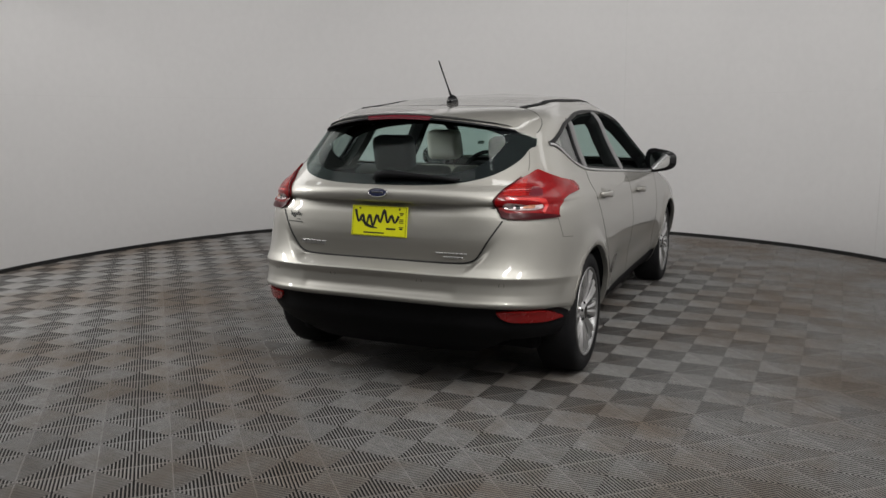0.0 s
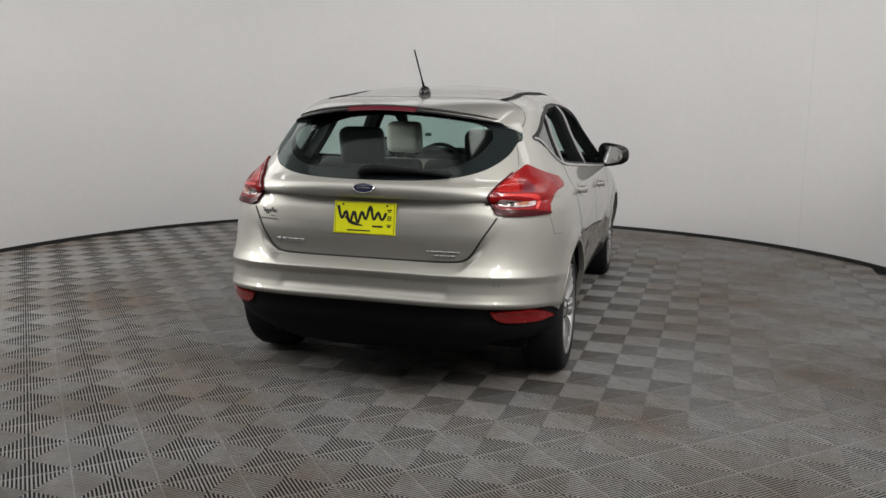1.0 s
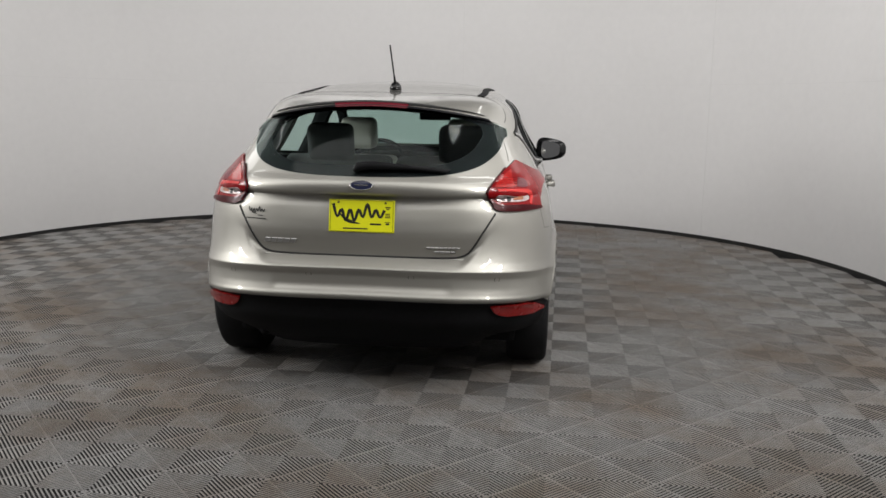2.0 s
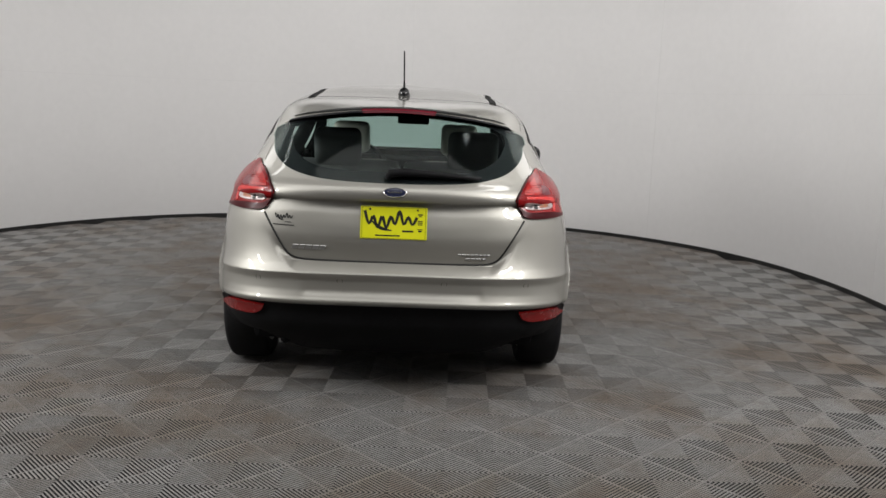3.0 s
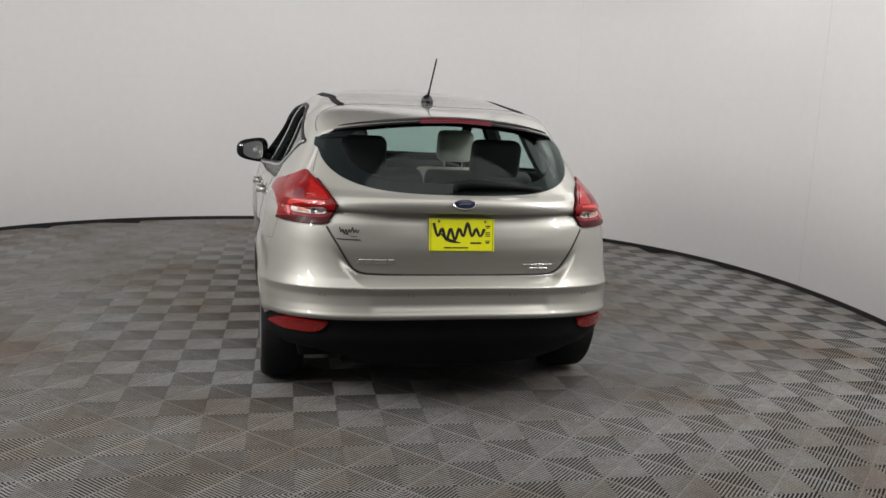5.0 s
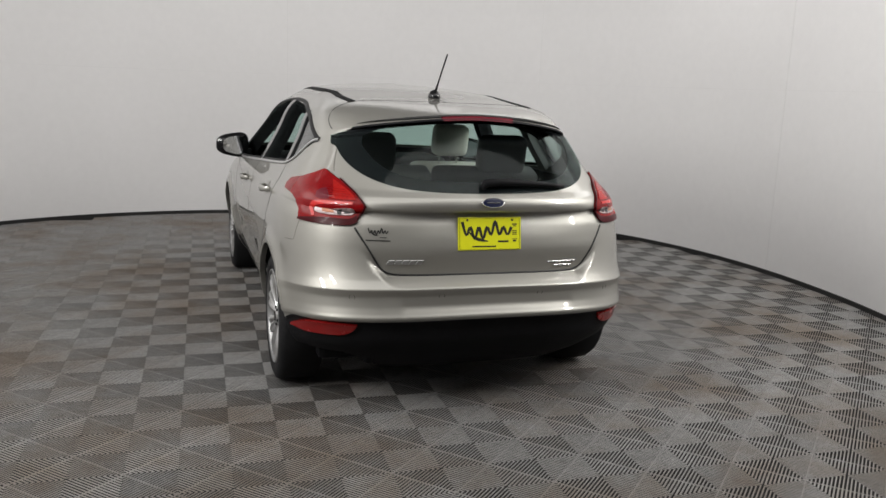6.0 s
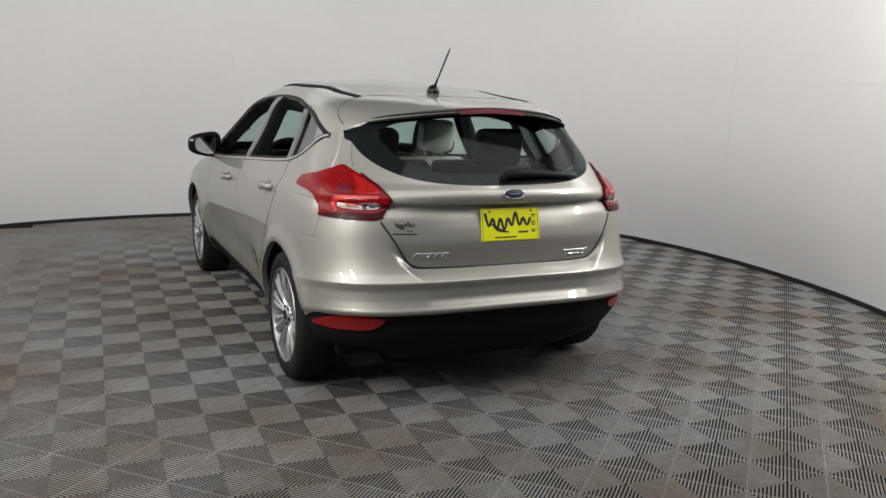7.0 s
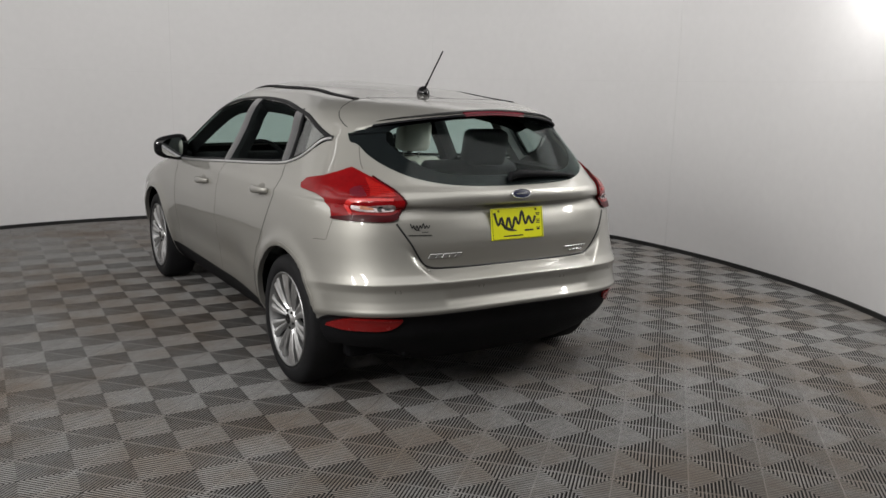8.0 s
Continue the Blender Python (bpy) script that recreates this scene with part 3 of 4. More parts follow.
def cut(name, mask, mat, parent, off=0.0, flip=False, label=""):
    """The piece of the shell where mask holds."""
    ii, jj = np.nonzero(mask & ~holes)
    wide = SKIN.shape[1]
    quads = np.stack([ii * wide + jj, ii * wide + jj + 1, (ii + 1) * wide + jj + 1, (ii + 1) * wide + jj], 1)
    used, inv = np.unique(quads, return_inverse=True)
    quads = inv.reshape(quads.shape)
    v = (SKIN + off * SKIN_N).reshape(-1, 3)[used]
    nn = SKIN_N.reshape(-1, 3)[used]
    if flip:
        quads, nn = quads[:, ::-1], -nn
    ob = mesh_object(name, v, quads.tolist(), mat, nn)
    ob.parent = parent
    if label:
        tagged(ob, label)
    return ob


cut("body", ~(tailgate | bumper | valance | sill | front_bumper | rear_door | front_door), PAINT, CAR)
TAILGATE = cut("tailgate", tailgate, PAINT, CAR, label="champagne painted tailgate with a plate recess")
BUMPER = cut("rear_bumper", bumper, PAINT, CAR, label="champagne painted rear bumper with parking sensors")
VALANCE = cut("valance", valance, BLACK, CAR, label="matt black plastic lower bumper")
cut("front_bumper", front_bumper, PAINT, CAR)
DOORS = {}
for sgn in (-1, 1):
    flank = np.sign(QC) == sgn
    cut("sill", sill & flank, BLACK, CAR, label="black plastic sill")
    DOORS[sgn, 0] = cut("rear_door", rear_door & flank, PAINT, CAR)
    DOORS[sgn, 1] = cut("front_door", front_door & flank, PAINT, CAR)
inner = ZC > 0.45
cut("headliner", inner & (ZC > 1.06), DARKLINER, CAR, off=-0.025, flip=True, label="dark grey cloth lining of roof and pillars")
cut("inner_trim", inner & (ZC <= 1.06), DARKTRIM, CAR, off=-0.025, flip=True, label="dark inner side trim")

# floor pan and wheel houses
bm = bmesh.new()
box_into(bm, 0, 1.42, 0.25, 1.44, 3.7, 0.10, bevel=0.03)
box_into(bm, 0, -0.36, 0.36, 1.06, 0.44, 0.30, bevel=0.05)
part("floor_pan", bm, BLACK, CAR)
for sgn in (-1, 1):
    for ya in AXLES:
        bm = bmesh.new()
        prof = [(0.400, 0.0), (0.400, 0.20), (0.01, 0.205)]
        lathe(bm, prof, 48, pose(sgn * 0.80, ya, HUB_Z, 0, -90 * sgn, 0))
        bmesh.ops.delete(bm, geom=[v for v in bm.verts if v.co.z < 0.30], context="VERTS")
        part("wheel_house", bm, BLACK, CAR, smooth=True)

# ---- windows ----
panel("rear_window", both(GLASS_LOW), both(GLASS_TOP), TINT, TAILGATE, lift=0.005, thick=0.004, n=80, m=24, label="tinted rear window with a wide black border")


def band(name, outer_low, outer_top, inner_low, inner_top, mat, parent, lift, closed_n=120, label=""):
    """A border between an outer and an inner loop on the tail."""
    oa = np.concatenate([smooth_line(both(outer_low), closed_n), smooth_line(both(outer_top), closed_n)[::-1]])
    ia = np.concatenate([smooth_line(both(inner_low), closed_n), smooth_line(both(inner_top), closed_n)[::-1]])
    return panel(name, oa, ia, mat, parent, lift=lift, thick=0.003, m=6, label=label, raw=True)


band("window_border", GLASS_LOW, GLASS_TOP, CLEAR_LOW, CLEAR_TOP, FRIT, TAILGATE, 0.0005, label="black painted border of the rear window")

for sgn in (-1, 1):
    low = [by_y(y, z, sgn) for y, z in BELT]
    high = [by_y(y, z, sgn) for y, z in ARCH]
    strip("belt_trim", low, 0.014, ALLOY, CAR, lift=0.008, thick=0.014, n=80, label="bright chrome strip under the side windows")
    strip("window_frame", high, 0.023, TRIMBLACK, CAR, lift=0.006, thick=0.01, n=80, label="gloss black frame over the side windows")
    strip("window_seal", [(q, z + 0.006) for q, z in low], 0.030, TRIMBLACK, CAR, lift=0.003, thick=0.008, n=80)
    front = [p for p in BELT if p[0] > 0.2] + [(0.19, 1.100)], [p for p in ARCH if p[0] > 0.2] + [(0.19, 1.333)]
    rear = [(0.185, 1.1006)] + [p for p in BELT if p[0] < 0.18], [(0.185, 1.332)] + [p for p in ARCH if p[0] < 0.18]
    panel("quarter_window", *[[by_y(y, z, sgn) for y, z in line] for line in rear], QUARTERGLASS, CAR, lift=-0.002, thick=0.004, n=24, m=10, label="fixed quarter window glass, mirroring the wall")
    panel("side_window", *[[by_y(y, z, sgn) for y, z in line] for line in front], SIDEGLASS, CAR, lift=-0.002, thick=0.004, n=60, m=14, label="greenish tinted side window glass")
    strip("inner_frame", [by_y(y - 0.02, z - 0.012, sgn) for y, z in ARCH[:9]], 0.03, DARKTRIM, CAR, lift=-0.012, thick=0.07, n=60, label="dark inner frame of the door")
    for y0, y1, wide in ((1.085, 1.065, 0.105), (0.215, 0.320, 0.095)):
        zl, zh = float(np.interp(-y0, [-p[0] for p in BELT], [p[1] for p in BELT])), float(np.interp(-y1, [-p[0] for p in ARCH], [p[1] for p in ARCH]))
        strip("inner_pillar", [by_y(y0 + (y1 - y0) * k / 5, zl + (zh - zl) * k / 5, sgn) for k in range(6)], wide * 0.9, DARKTRIM if y0 > 0.5 else DARKLINER, CAR, lift=-0.03, thick=0.05 if y0 > 0.5 else 0.04, n=12)
        strip("pillar_trim", [by_y(y0 + (y1 - y0) * k / 5 - 0.0, zl + (zh - zl) * k / 5, sgn) for k in range(6)], wide, PILLARBLACK, CAR, lift=0.004, thick=0.03, n=12, label="gloss black window pillar")
    strip("pillar_seal", [by_y(0.165 + 0.085 * k / 5, 1.105 + 0.243 * k / 5, sgn) for k in range(6)], 0.020, TRIMBLACK, CAR, lift=0.0065, thick=0.012, n=12)
for sgn in (-1, 1):
    panel("windscreen", [(sgn * q, 1.035) for q in np.linspace(2.22, 3.0, 20)], [(sgn * q, 1.428) for q in np.linspace(2.22, 3.0, 20)], TINT, CAR, lift=0.001, thick=0.004, raw=True, m=12, label="half of the laminated windscreen")

bm = bmesh.new()
box_into(bm, 0, 0, 0, 0.055, 0.004, 0.030, Matrix.Rotation(radians(-28), 4, "X"), bevel=0.001, seg=1)
bmesh.ops.translate(bm, vec=(-0.59, 2.19, 1.157), verts=bm.verts)
part("windscreen_sticker", bm, STICKER, CAR, "small dark green sticker inside the windscreen")

# arch lips
for sgn in (-1, 1):
    for ya in AXLES:
        pts = [by_y(ya + 0.384 * math.cos(a), HUB_Z + 0.384 * math.sin(a), sgn) for a in np.linspace(radians(-16), radians(157 if ya < 1 else 196), 25)]
        strip("arch_lip", [p for p in pts if p[1] > 0.205], 0.022, PAINT, CAR, lift=0.002, thick=0.03, n=60)


# ---- wheels ----
def wheel(m):
    top = new("wheel")
    top.parent = CAR
    top.matrix_basis = m
    bm = bmesh.new()
    lathe(bm, [(0.238, -0.10), (0.268, -0.108), (0.300, -0.106), (0.318, -0.096), (0.329, -0.078), (0.330, 0.0), (0.329, 0.078), (0.318, 0.096), (0.300, 0.106), (0.268, 0.108), (0.238, 0.10)], 72, closed=True)
    part("tyre", bm, RUBBER, top, "black road tyre with scuffs of dirt", smooth=True)
    bm = bmesh.new()
    lathe(bm, [(0.243, 0.100), (0.241, 0.106), (0.237, 0.107), (0.232, 0.098), (0.222, 0.080), (0.213, 0.03), (0.210, -0.09), (0.236, -0.10)], 72)
    part("rim", bm, DARKALLOY, top, "satin grey alloy rim barrel and lip", smooth=True)
    for k in range(20):
        a = 2 * math.pi * (k + 0.16 * (-1) ** k) / 20
        bm = bmesh.new()
        rows = []
        for r, wd, h, dp in ((0.045, 0.0055, 0.078, 0.03), (0.10, 0.0098, 0.088, 0.028), (0.16, 0.0148, 0.097, 0.024), (0.228, 0.0225, 0.099, 0.02)):
            rows.append([bm.verts.new((r, s * wd * t, h - o)) for s, t, o in ((-1, 1.0, dp), (-1, 1.0, 0.006), (-1, 0.15, 0.0), (1, 0.15, 0.0), (1, 1.0, 0.006), (1, 1.0, dp))])
        for p, q in zip(rows, rows[1:]):
            for j in range(6):
                bm.faces.new((p[j], p[(j + 1) % 6], q[(j + 1) % 6], q[j]))
        bm.faces.new(rows[0][::-1])
        bm.faces.new(rows[-1])
        bmesh.ops.rotate(bm, cent=(0, 0, 0), matrix=Matrix.Rotation(a, 3, "Z"), verts=bm.verts)
        part("spoke", bm, ALLOY, top)
    bm = bmesh.new()
    lathe(bm, [(0.058, 0.05), (0.058, 0.078), (0.046, 0.084), (0.034, 0.086), (0.030, 0.092), (0.001, 0.094)], 40)
    part("hub_cap", bm, ALLOY, top, smooth=True)
    bm = bmesh.new()
    lathe(bm, [(0.026, 0.0925), (0.026, 0.096), (0.001, 0.097)], 32)
    part("hub_badge", bm, GLOSSBLACK, top, "small black hub badge")
    for k in range(5):
        a = 2 * math.pi * (k + 0.5) / 5
        bm = bmesh.new()
        lathe(bm, [(0.008, 0.078), (0.008, 0.09), (0.001, 0.091)], 6, Matrix.Translation((0.046 * math.cos(a), 0.046 * math.sin(a), 0)))
        part("wheel_nut", bm, DARKMETAL, top)
    bm = bmesh.new()
    lathe(bm, [(0.001, 0.02), (0.135, 0.02), (0.135, 0.0), (0.001, 0.0)], 48)
    part("brake_disc", bm, DARKMETAL, top, smooth=False)
    return top


for sgn in (-1, 1):
    for ya in AXLES:
        wheel(pose(0, 0, 0, 0, -LEAN, 0) @ pose(sgn * 0.782, ya, HUB_Z, 0, 90 * sgn, 0))

for ob in CAR.children_recursive:
    if ob.type == "MESH" and ob.data.materials[0] in (TINT, SIDEGLASS, QUARTERGLASS):
        ob.visible_shadow = False

MIRROR_Z = 1.050
# ---- tail lamps, reflectors, lettering and other fittings of the tail ----
for sgn in (-1, 1):
    def fx(x, z):
        q, z = by_x(x, z)
        return sgn * abs(q), z

    def fy(y, z):
        return by_y(y, z, sgn)

    high = bent([fy(-0.115, 1.022), fy(-0.14, 1.048), fy(-0.26, 1.070), fy(-0.335, 1.095), fy(-0.386, 1.120), fx(0.622, 1.066), fx(0.574, 1.006), fx(0.565, 0.984)])
    low = bent([fy(-0.115, 1.022), fy(-0.135, 1.002), fy(-0.29, 0.992), fy(-0.375, 0.974), fy(-0.425, 0.940), fy(-0.458, 0.900), fx(0.65, 0.902), fx(0.600, 0.918), fx(0.565, 0.984)])
    LAMP = panel("tail_lamp", low, high, REDLENS, CAR, lift=0.010, thick=0.022, n=64, m=20, bulge=0.004, label="red tail lamp wrapping round the rear corner")
    INSERT = panel("clear_insert", [fx(0.755, 0.940), fx(0.735, 0.934), fx(0.67, 0.934), fx(0.622, 0.939), fx(0.604, 0.952)], [fx(0.755, 0.948), fx(0.74, 0.964), fx(0.67, 0.974), fx(0.618, 0.978), fx(0.602, 0.966)], CLEARLENS, LAMP, lift=0.0155, thick=0.004, n=30, m=8, label="clear reversing light insert")
    panel("indicator_cup", [fx(0.728, 0.942), fx(0.71, 0.940), fx(0.682, 0.942)], [fx(0.725, 0.957), fx(0.71, 0.962), fx(0.685, 0.965)], AMBER, INSERT, lift=0.0172, thick=0.002, n=12, m=4, label="brown-amber indicator cup")
    panel("chamber_divider", [fx(0.672, 0.936), fx(0.664, 0.936), fx(0.656, 0.937)], [fx(0.668, 0.972), fx(0.660, 0.973), fx(0.652, 0.974)], DARKMETAL, INSERT, lift=0.0178, thick=0.003, n=8, m=5)
    panel("reflector_cup", [fx(0.645, 0.943), fx(0.63, 0.944), fx(0.614, 0.952)], [fx(0.642, 0.960), fx(0.63, 0.962), fx(0.618, 0.962)], DARKMETAL, INSERT, lift=0.0172, thick=0.002, n=10, m=4)
    panel("dark_band", [fy(-0.455, 0.8965), fx(0.72, 0.8955), fx(0.63, 0.9015), fx(0.597, 0.916)], [fy(-0.452, 0.906), fx(0.735, 0.922), fx(0.63, 0.926), fx(0.596, 0.944)], DEEPRED, LAMP, lift=0.0125, thick=0.004, n=24, m=3, label="dark lower edge of the lamp")
    panel("light_guide", [fx(0.768, 0.920), fx(0.772, 0.955), fx(0.757, 0.985), fx(0.68, 0.996), fx(0.61, 1.000)], [fx(0.758, 0.925), fx(0.760, 0.955), fx(0.747, 0.974), fx(0.68, 0.986), fx(0.615, 0.990)], BRIGHTRED, LAMP, lift=0.0145, thick=0.004, n=30, m=3, label="brighter red light guide")
    panel("upper_reflector", [fx(0.69, 1.004), fx(0.65, 1.004), fx(0.60, 1.008)], [fx(0.665, 1.078), fx(0.645, 1.062), fx(0.605, 1.022)], LITRED, LAMP, lift=0.0145, thick=0.004, n=20, m=10, label="brighter red upper chamber")
    panel("dark_chamber", [fx(0.748, 1.000), fx(0.725, 0.998), fx(0.698, 1.004)], [fx(0.740, 1.022), fx(0.722, 1.034), fx(0.700, 1.040)], DARKRED, LAMP, lift=0.0145, thick=0.004, n=16, m=8, label="darker middle of the lamp")
    strip("lamp_rim", [fx(0.640, 1.086), fx(0.622, 1.062), fx(0.577, 1.005), fx(0.570, 0.984), fx(0.585, 0.945), fx(0.604, 0.920)], 0.010, DEEPRED, LAMP, lift=0.0135, thick=0.006, n=40, label="dark inner rim of the lamp")
    for z in (1.016, 1.024, 1.032, 1.040):
        strip("lens_rib", [fx(0.735 - 0.9 * (z - 1.0), z), fx(0.70, z), fx(0.60 + 0.75 * (z - 1.0), z)], 0.0010, MIDRED, LAMP, lift=0.0156, thick=0.004, n=14)
    strip("lamp_gap", high, 0.007, GLOSSBLACK, CAR, lift=0.0012, thick=0.004, n=60)
    panel("reflector", [fx(0.842, 0.440), fx(0.80, 0.425), fx(0.72, 0.422), fx(0.66, 0.424), fx(0.622, 0.440), fx(0.606, 0.462)], [fx(0.842, 0.452), fx(0.815, 0.474), fx(0.78, 0.482), fx(0.72, 0.482), fx(0.66, 0.480), fx(0.602, 0.476)], REFLECTOR, VALANCE, lift=0.012, thick=0.018, n=30, m=8, label="red plastic rear reflector")
    for x in (0.63, 0.24):
        c = Vector(shell(*fx(x, 0.605)))
        n = Vector(skin_normal(*[np.array(v) for v in fx(x, 0.605)]))
        bm = bmesh.new()
        lathe(bm, [(0.0130, -0.003), (0.0130, 0.0003), (0.0122, 0.0006), (0.0114, -0.0022), (0.0104, -0.0022), (0.0100, 0.0003), (0.001, 0.0006)], 24, Matrix.Translation(c) @ n.to_track_quat("Z", "Y").to_matrix().to_4x4())
        SENSOR = part("parking_sensor", bm, PAINT, BUMPER)
        bm = bmesh.new()
        lathe(bm, [(0.0144, -0.002), (0.0144, 0.0009), (0.0118, 0.0009), (0.0118, -0.002)], 24, Matrix.Translation(c) @ n.to_track_quat("Z", "Y").to_matrix().to_4x4())
        part("sensor_ring", bm, SEAM, SENSOR, "darker ring round the sensor")
    edge = [(sgn * q, 0.4905 - 0.052 * float(step(0.66, 0.78, q))) for q in np.linspace(0.60, 0.96, 25)]
    strip("bumper_edge", [p for p in edge if shell(*p)[1] < AXLES[0] - 0.37], 0.012, BLACK, VALANCE, lift=0.003, thick=0.006, n=60)
    # seams
    strip("tailgate_gap", [fx(0.0, 0.6845), fx(0.25, 0.686), fx(0.40, 0.689), fx(0.455, 0.695), fx(0.49, 0.711), fx(0.515, 0.74), fx(0.56, 0.81), fx(0.612, 0.893)], 0.0085, INK, CAR, lift=0.004, thick=0.010, n=70)
    strip("tailgate_gap", [fx(0.658, 1.118), fx(0.652, 1.145), fx(0.640, 1.18), fx(0.628, 1.215)], 0.004, SEAM, CAR, lift=0.001, thick=0.005, n=20)
    strip("spoiler_gap", [on_roof(sgn * x, y) for x, y in ((0.625, -0.20), (0.628, -0.13), (0.618, -0.085), (0.585, -0.06), (0.54, -0.045), (0.49, -0.03), (0.40, -0.02), (0.25, -0.06), (0.0, -0.075))], 0.005, INK, CAR, lift=0.001, thick=0.005, n=60)
    strip("bumper_gap", [fy(-0.460, 0.90), fy(-0.455, 0.86), fy(-0.447, 0.812), fy(-0.44, 0.800), fy(-0.40, 0.796), fy(-0.355, 0.792)], 0.0028, SEAM, CAR, lift=0.0008, thick=0.005, n=40)
    strip("door_gap", [fy(float(rear_door_edge(z)), z) for z in np.linspace(1.090, 0.35, 16)], 0.005, INK, DOORS[sgn, 0], lift=0.001, thick=0.006, n=50)
    strip("door_gap", [fy(DOOR_SPLIT, z) for z in np.linspace(1.06, 0.355, 10)], 0.0024, SEAM, DOORS[sgn, 1], lift=0.001, thick=0.006, n=40)
    strip("door_gap", [fy(2.06, z) for z in np.linspace(1.02, 0.355, 10)], 0.0035, SEAM, DOORS[sgn, 1], lift=0.001, thick=0.006, n=40)
    # door handles with their cups
    for key, yh, zh in ((0, 0.35, 0.942), (1, 1.39, 0.885)):
        c = shell(*fy(yh, zh))
        bm = bmesh.new()
        xs = float(c[0])
        rings = []
        for k in range(13):
            t = k / 12
            yy = yh - 0.105 + 0.21 * t
            lift = 0.034 * (1 - (2 * t - 1) ** 4) + 0.004
            hgt = 0.013 + 0.006 * math.sin(math.pi * t) + 0.004 * t
            sx = float(shell(*fy(yy, zh))[0])
            rings.append([bm.verts.new((sx + sgn * (lift + 0.009 * math.cos(a)), yy, zh + 0.010 * (t - 0.5) * -1 + hgt * math.sin(a))) for a in np.linspace(0, 2 * math.pi, 10, endpoint=False)])
        for a, b in zip(rings, rings[1:]):
            for k in range(10):
                bm.faces.new((a[k], a[(k + 1) % 10], b[(k + 1) % 10], b[k]))
        bm.faces.new(rings[0][::-1])
        bm.faces.new(rings[-1])
        part("door_handle", bm, PAINT, DOORS[sgn, key], "body-coloured pull handle", smooth=True)
        rim = [fy(yh + 0.048 * math.cos(a), zh + 0.002 + 0.032 * math.sin(a)) for a in np.linspace(math.pi, -math.pi, 17)]
        # no hollow here: the recess's shade is painted on a flat panel
        panel("handle_cup", rim[:9], rim[16:7:-1], SHADEDCUP, DOORS[sgn, key], lift=0.0015, thick=0.003, n=20, m=4, label="flat panel in darker paint for the shaded recess behind the handle")

panel("spoiler_underside", [by_x(x, 1.355) for x in np.linspace(-0.585, 0.585, 17)], [by_x(x, 1.3825) for x in np.linspace(-0.55, 0.55, 17)], FRIT, TAILGATE, lift=0.003, thick=0.004, n=90, m=14, label="black underside of the roof spoiler")

# high brake light, wiper, badge, plate
panel("high_brake_light", [by_x(x, 1.370) for x in np.linspace(-0.165, 0.165, 7)], [by_x(x, 1.389) for x in np.linspace(-0.18, 0.18, 7)], DARKRED, TAILGATE, lift=0.007, thick=0.01, n=24, m=4, label="dark red high-level brake light")


def on_tail(x, z, out=0.0):
    c, n = shell(*by_x(x, z)), skin_normal(*[np.array(v) for v in by_x(x, z)])
    return Vector(c) + out * Vector(n), Vector(n)


bm = bmesh.new()
pts = [on_tail(x, z, o)[0] for x, z, o in ((-0.04, 1.066, 0.014), (-0.025, 1.083, 0.024), (0.03, 1.087, 0.029), (0.12, 1.086, 0.027), (0.22, 1.082, 0.024), (0.32, 1.076, 0.021), (0.385, 1.070, 0.018))]
tube(bm, pts, [0.012, 0.020, 0.020, 0.016, 0.012, 0.009, 0.006], 10)
WIPER = part("rear_wiper", bm, BLACK, TAILGATE, "black plastic rear wiper arm", smooth=True)
bm = bmesh.new()
tube(bm, [on_tail(x, 1.098 - 0.045 * (x + 0.02), 0.012)[0] for x in np.linspace(0.0, 0.395, 10)], 0.006, 8)
part("wiper_blade", bm, RUBBER, WIPER, smooth=True)
c, n = on_tail(0, 1.016, 0.001)
m = Matrix.Translation(c) @ n.to_track_quat("Z", "Y").to_matrix().to_4x4()
bm = bmesh.new()
lathe(bm, [(1.0, 0.0), (1.0, 0.005), (0.95, 0.0075), (0.88, 0.006), (0.86, 0.0045)], 48)
bmesh.ops.scale(bm, vec=(0.056, 0.0235, 1), verts=bm.verts)
bmesh.ops.transform(bm, matrix=m, verts=bm.verts)
BADGE = part("oval_badge", bm, CHROME, TAILGATE, "dark blue oval badge with a chrome rim", smooth=True)
bm = bmesh.new()
lathe(bm, [(0.87, 0.004), (0.5, 0.0055), (0.001, 0.006)], 48)
bmesh.ops.scale(bm, vec=(0.056, 0.0235, 1), verts=bm.verts)
bmesh.ops.transform(bm, matrix=m, verts=bm.verts)
part("badge_field", bm, BLUE, BADGE, smooth=True)
bm = bmesh.new()
box_into(bm, 0, 0, 0.0062, 0.062, 0.006, 0.001, bevel=0.0004)
bmesh.ops.transform(bm, matrix=m, verts=bm.verts)
part("badge_bar", bm, CHROME, BADGE)

# number plate with a plain drawn mark in place of a name
pm = Matrix.Translation((-0.002, -0.775, 0.873)) @ Matrix.Rotation(radians(90 - 9), 4, "X")
PLATE_OB = new("dealer_plate")
PLATE_OB.parent = CAR
PLATE_OB.matrix_basis = pm
tagged(PLATE_OB, "bright yellow dealer plate with black brush-stroke mark")
bm = bmesh.new()
box_into(bm, 0, 0, 0, 0.308, 0.150, 0.004, bevel=0.0018)
part("plate_board", bm, PLATE, PLATE_OB)
for x0, y0, x1, y1 in ((-0.146, 0.0715, 0.146, 0.0715), (-0.146, -0.0715, 0.146, -0.0715), (-0.1465, -0.07, -0.1465, 0.07), (0.1465, -0.07, 0.1465, 0.07)):
    bm = bmesh.new()
    box_into(bm, (x0 + x1) / 2, (y0 + y1) / 2, 0.0025, abs(x1 - x0) + 0.0012, abs(y1 - y0) + 0.0012, 0.001)
    part("border_line", bm, INK, PLATE_OB)
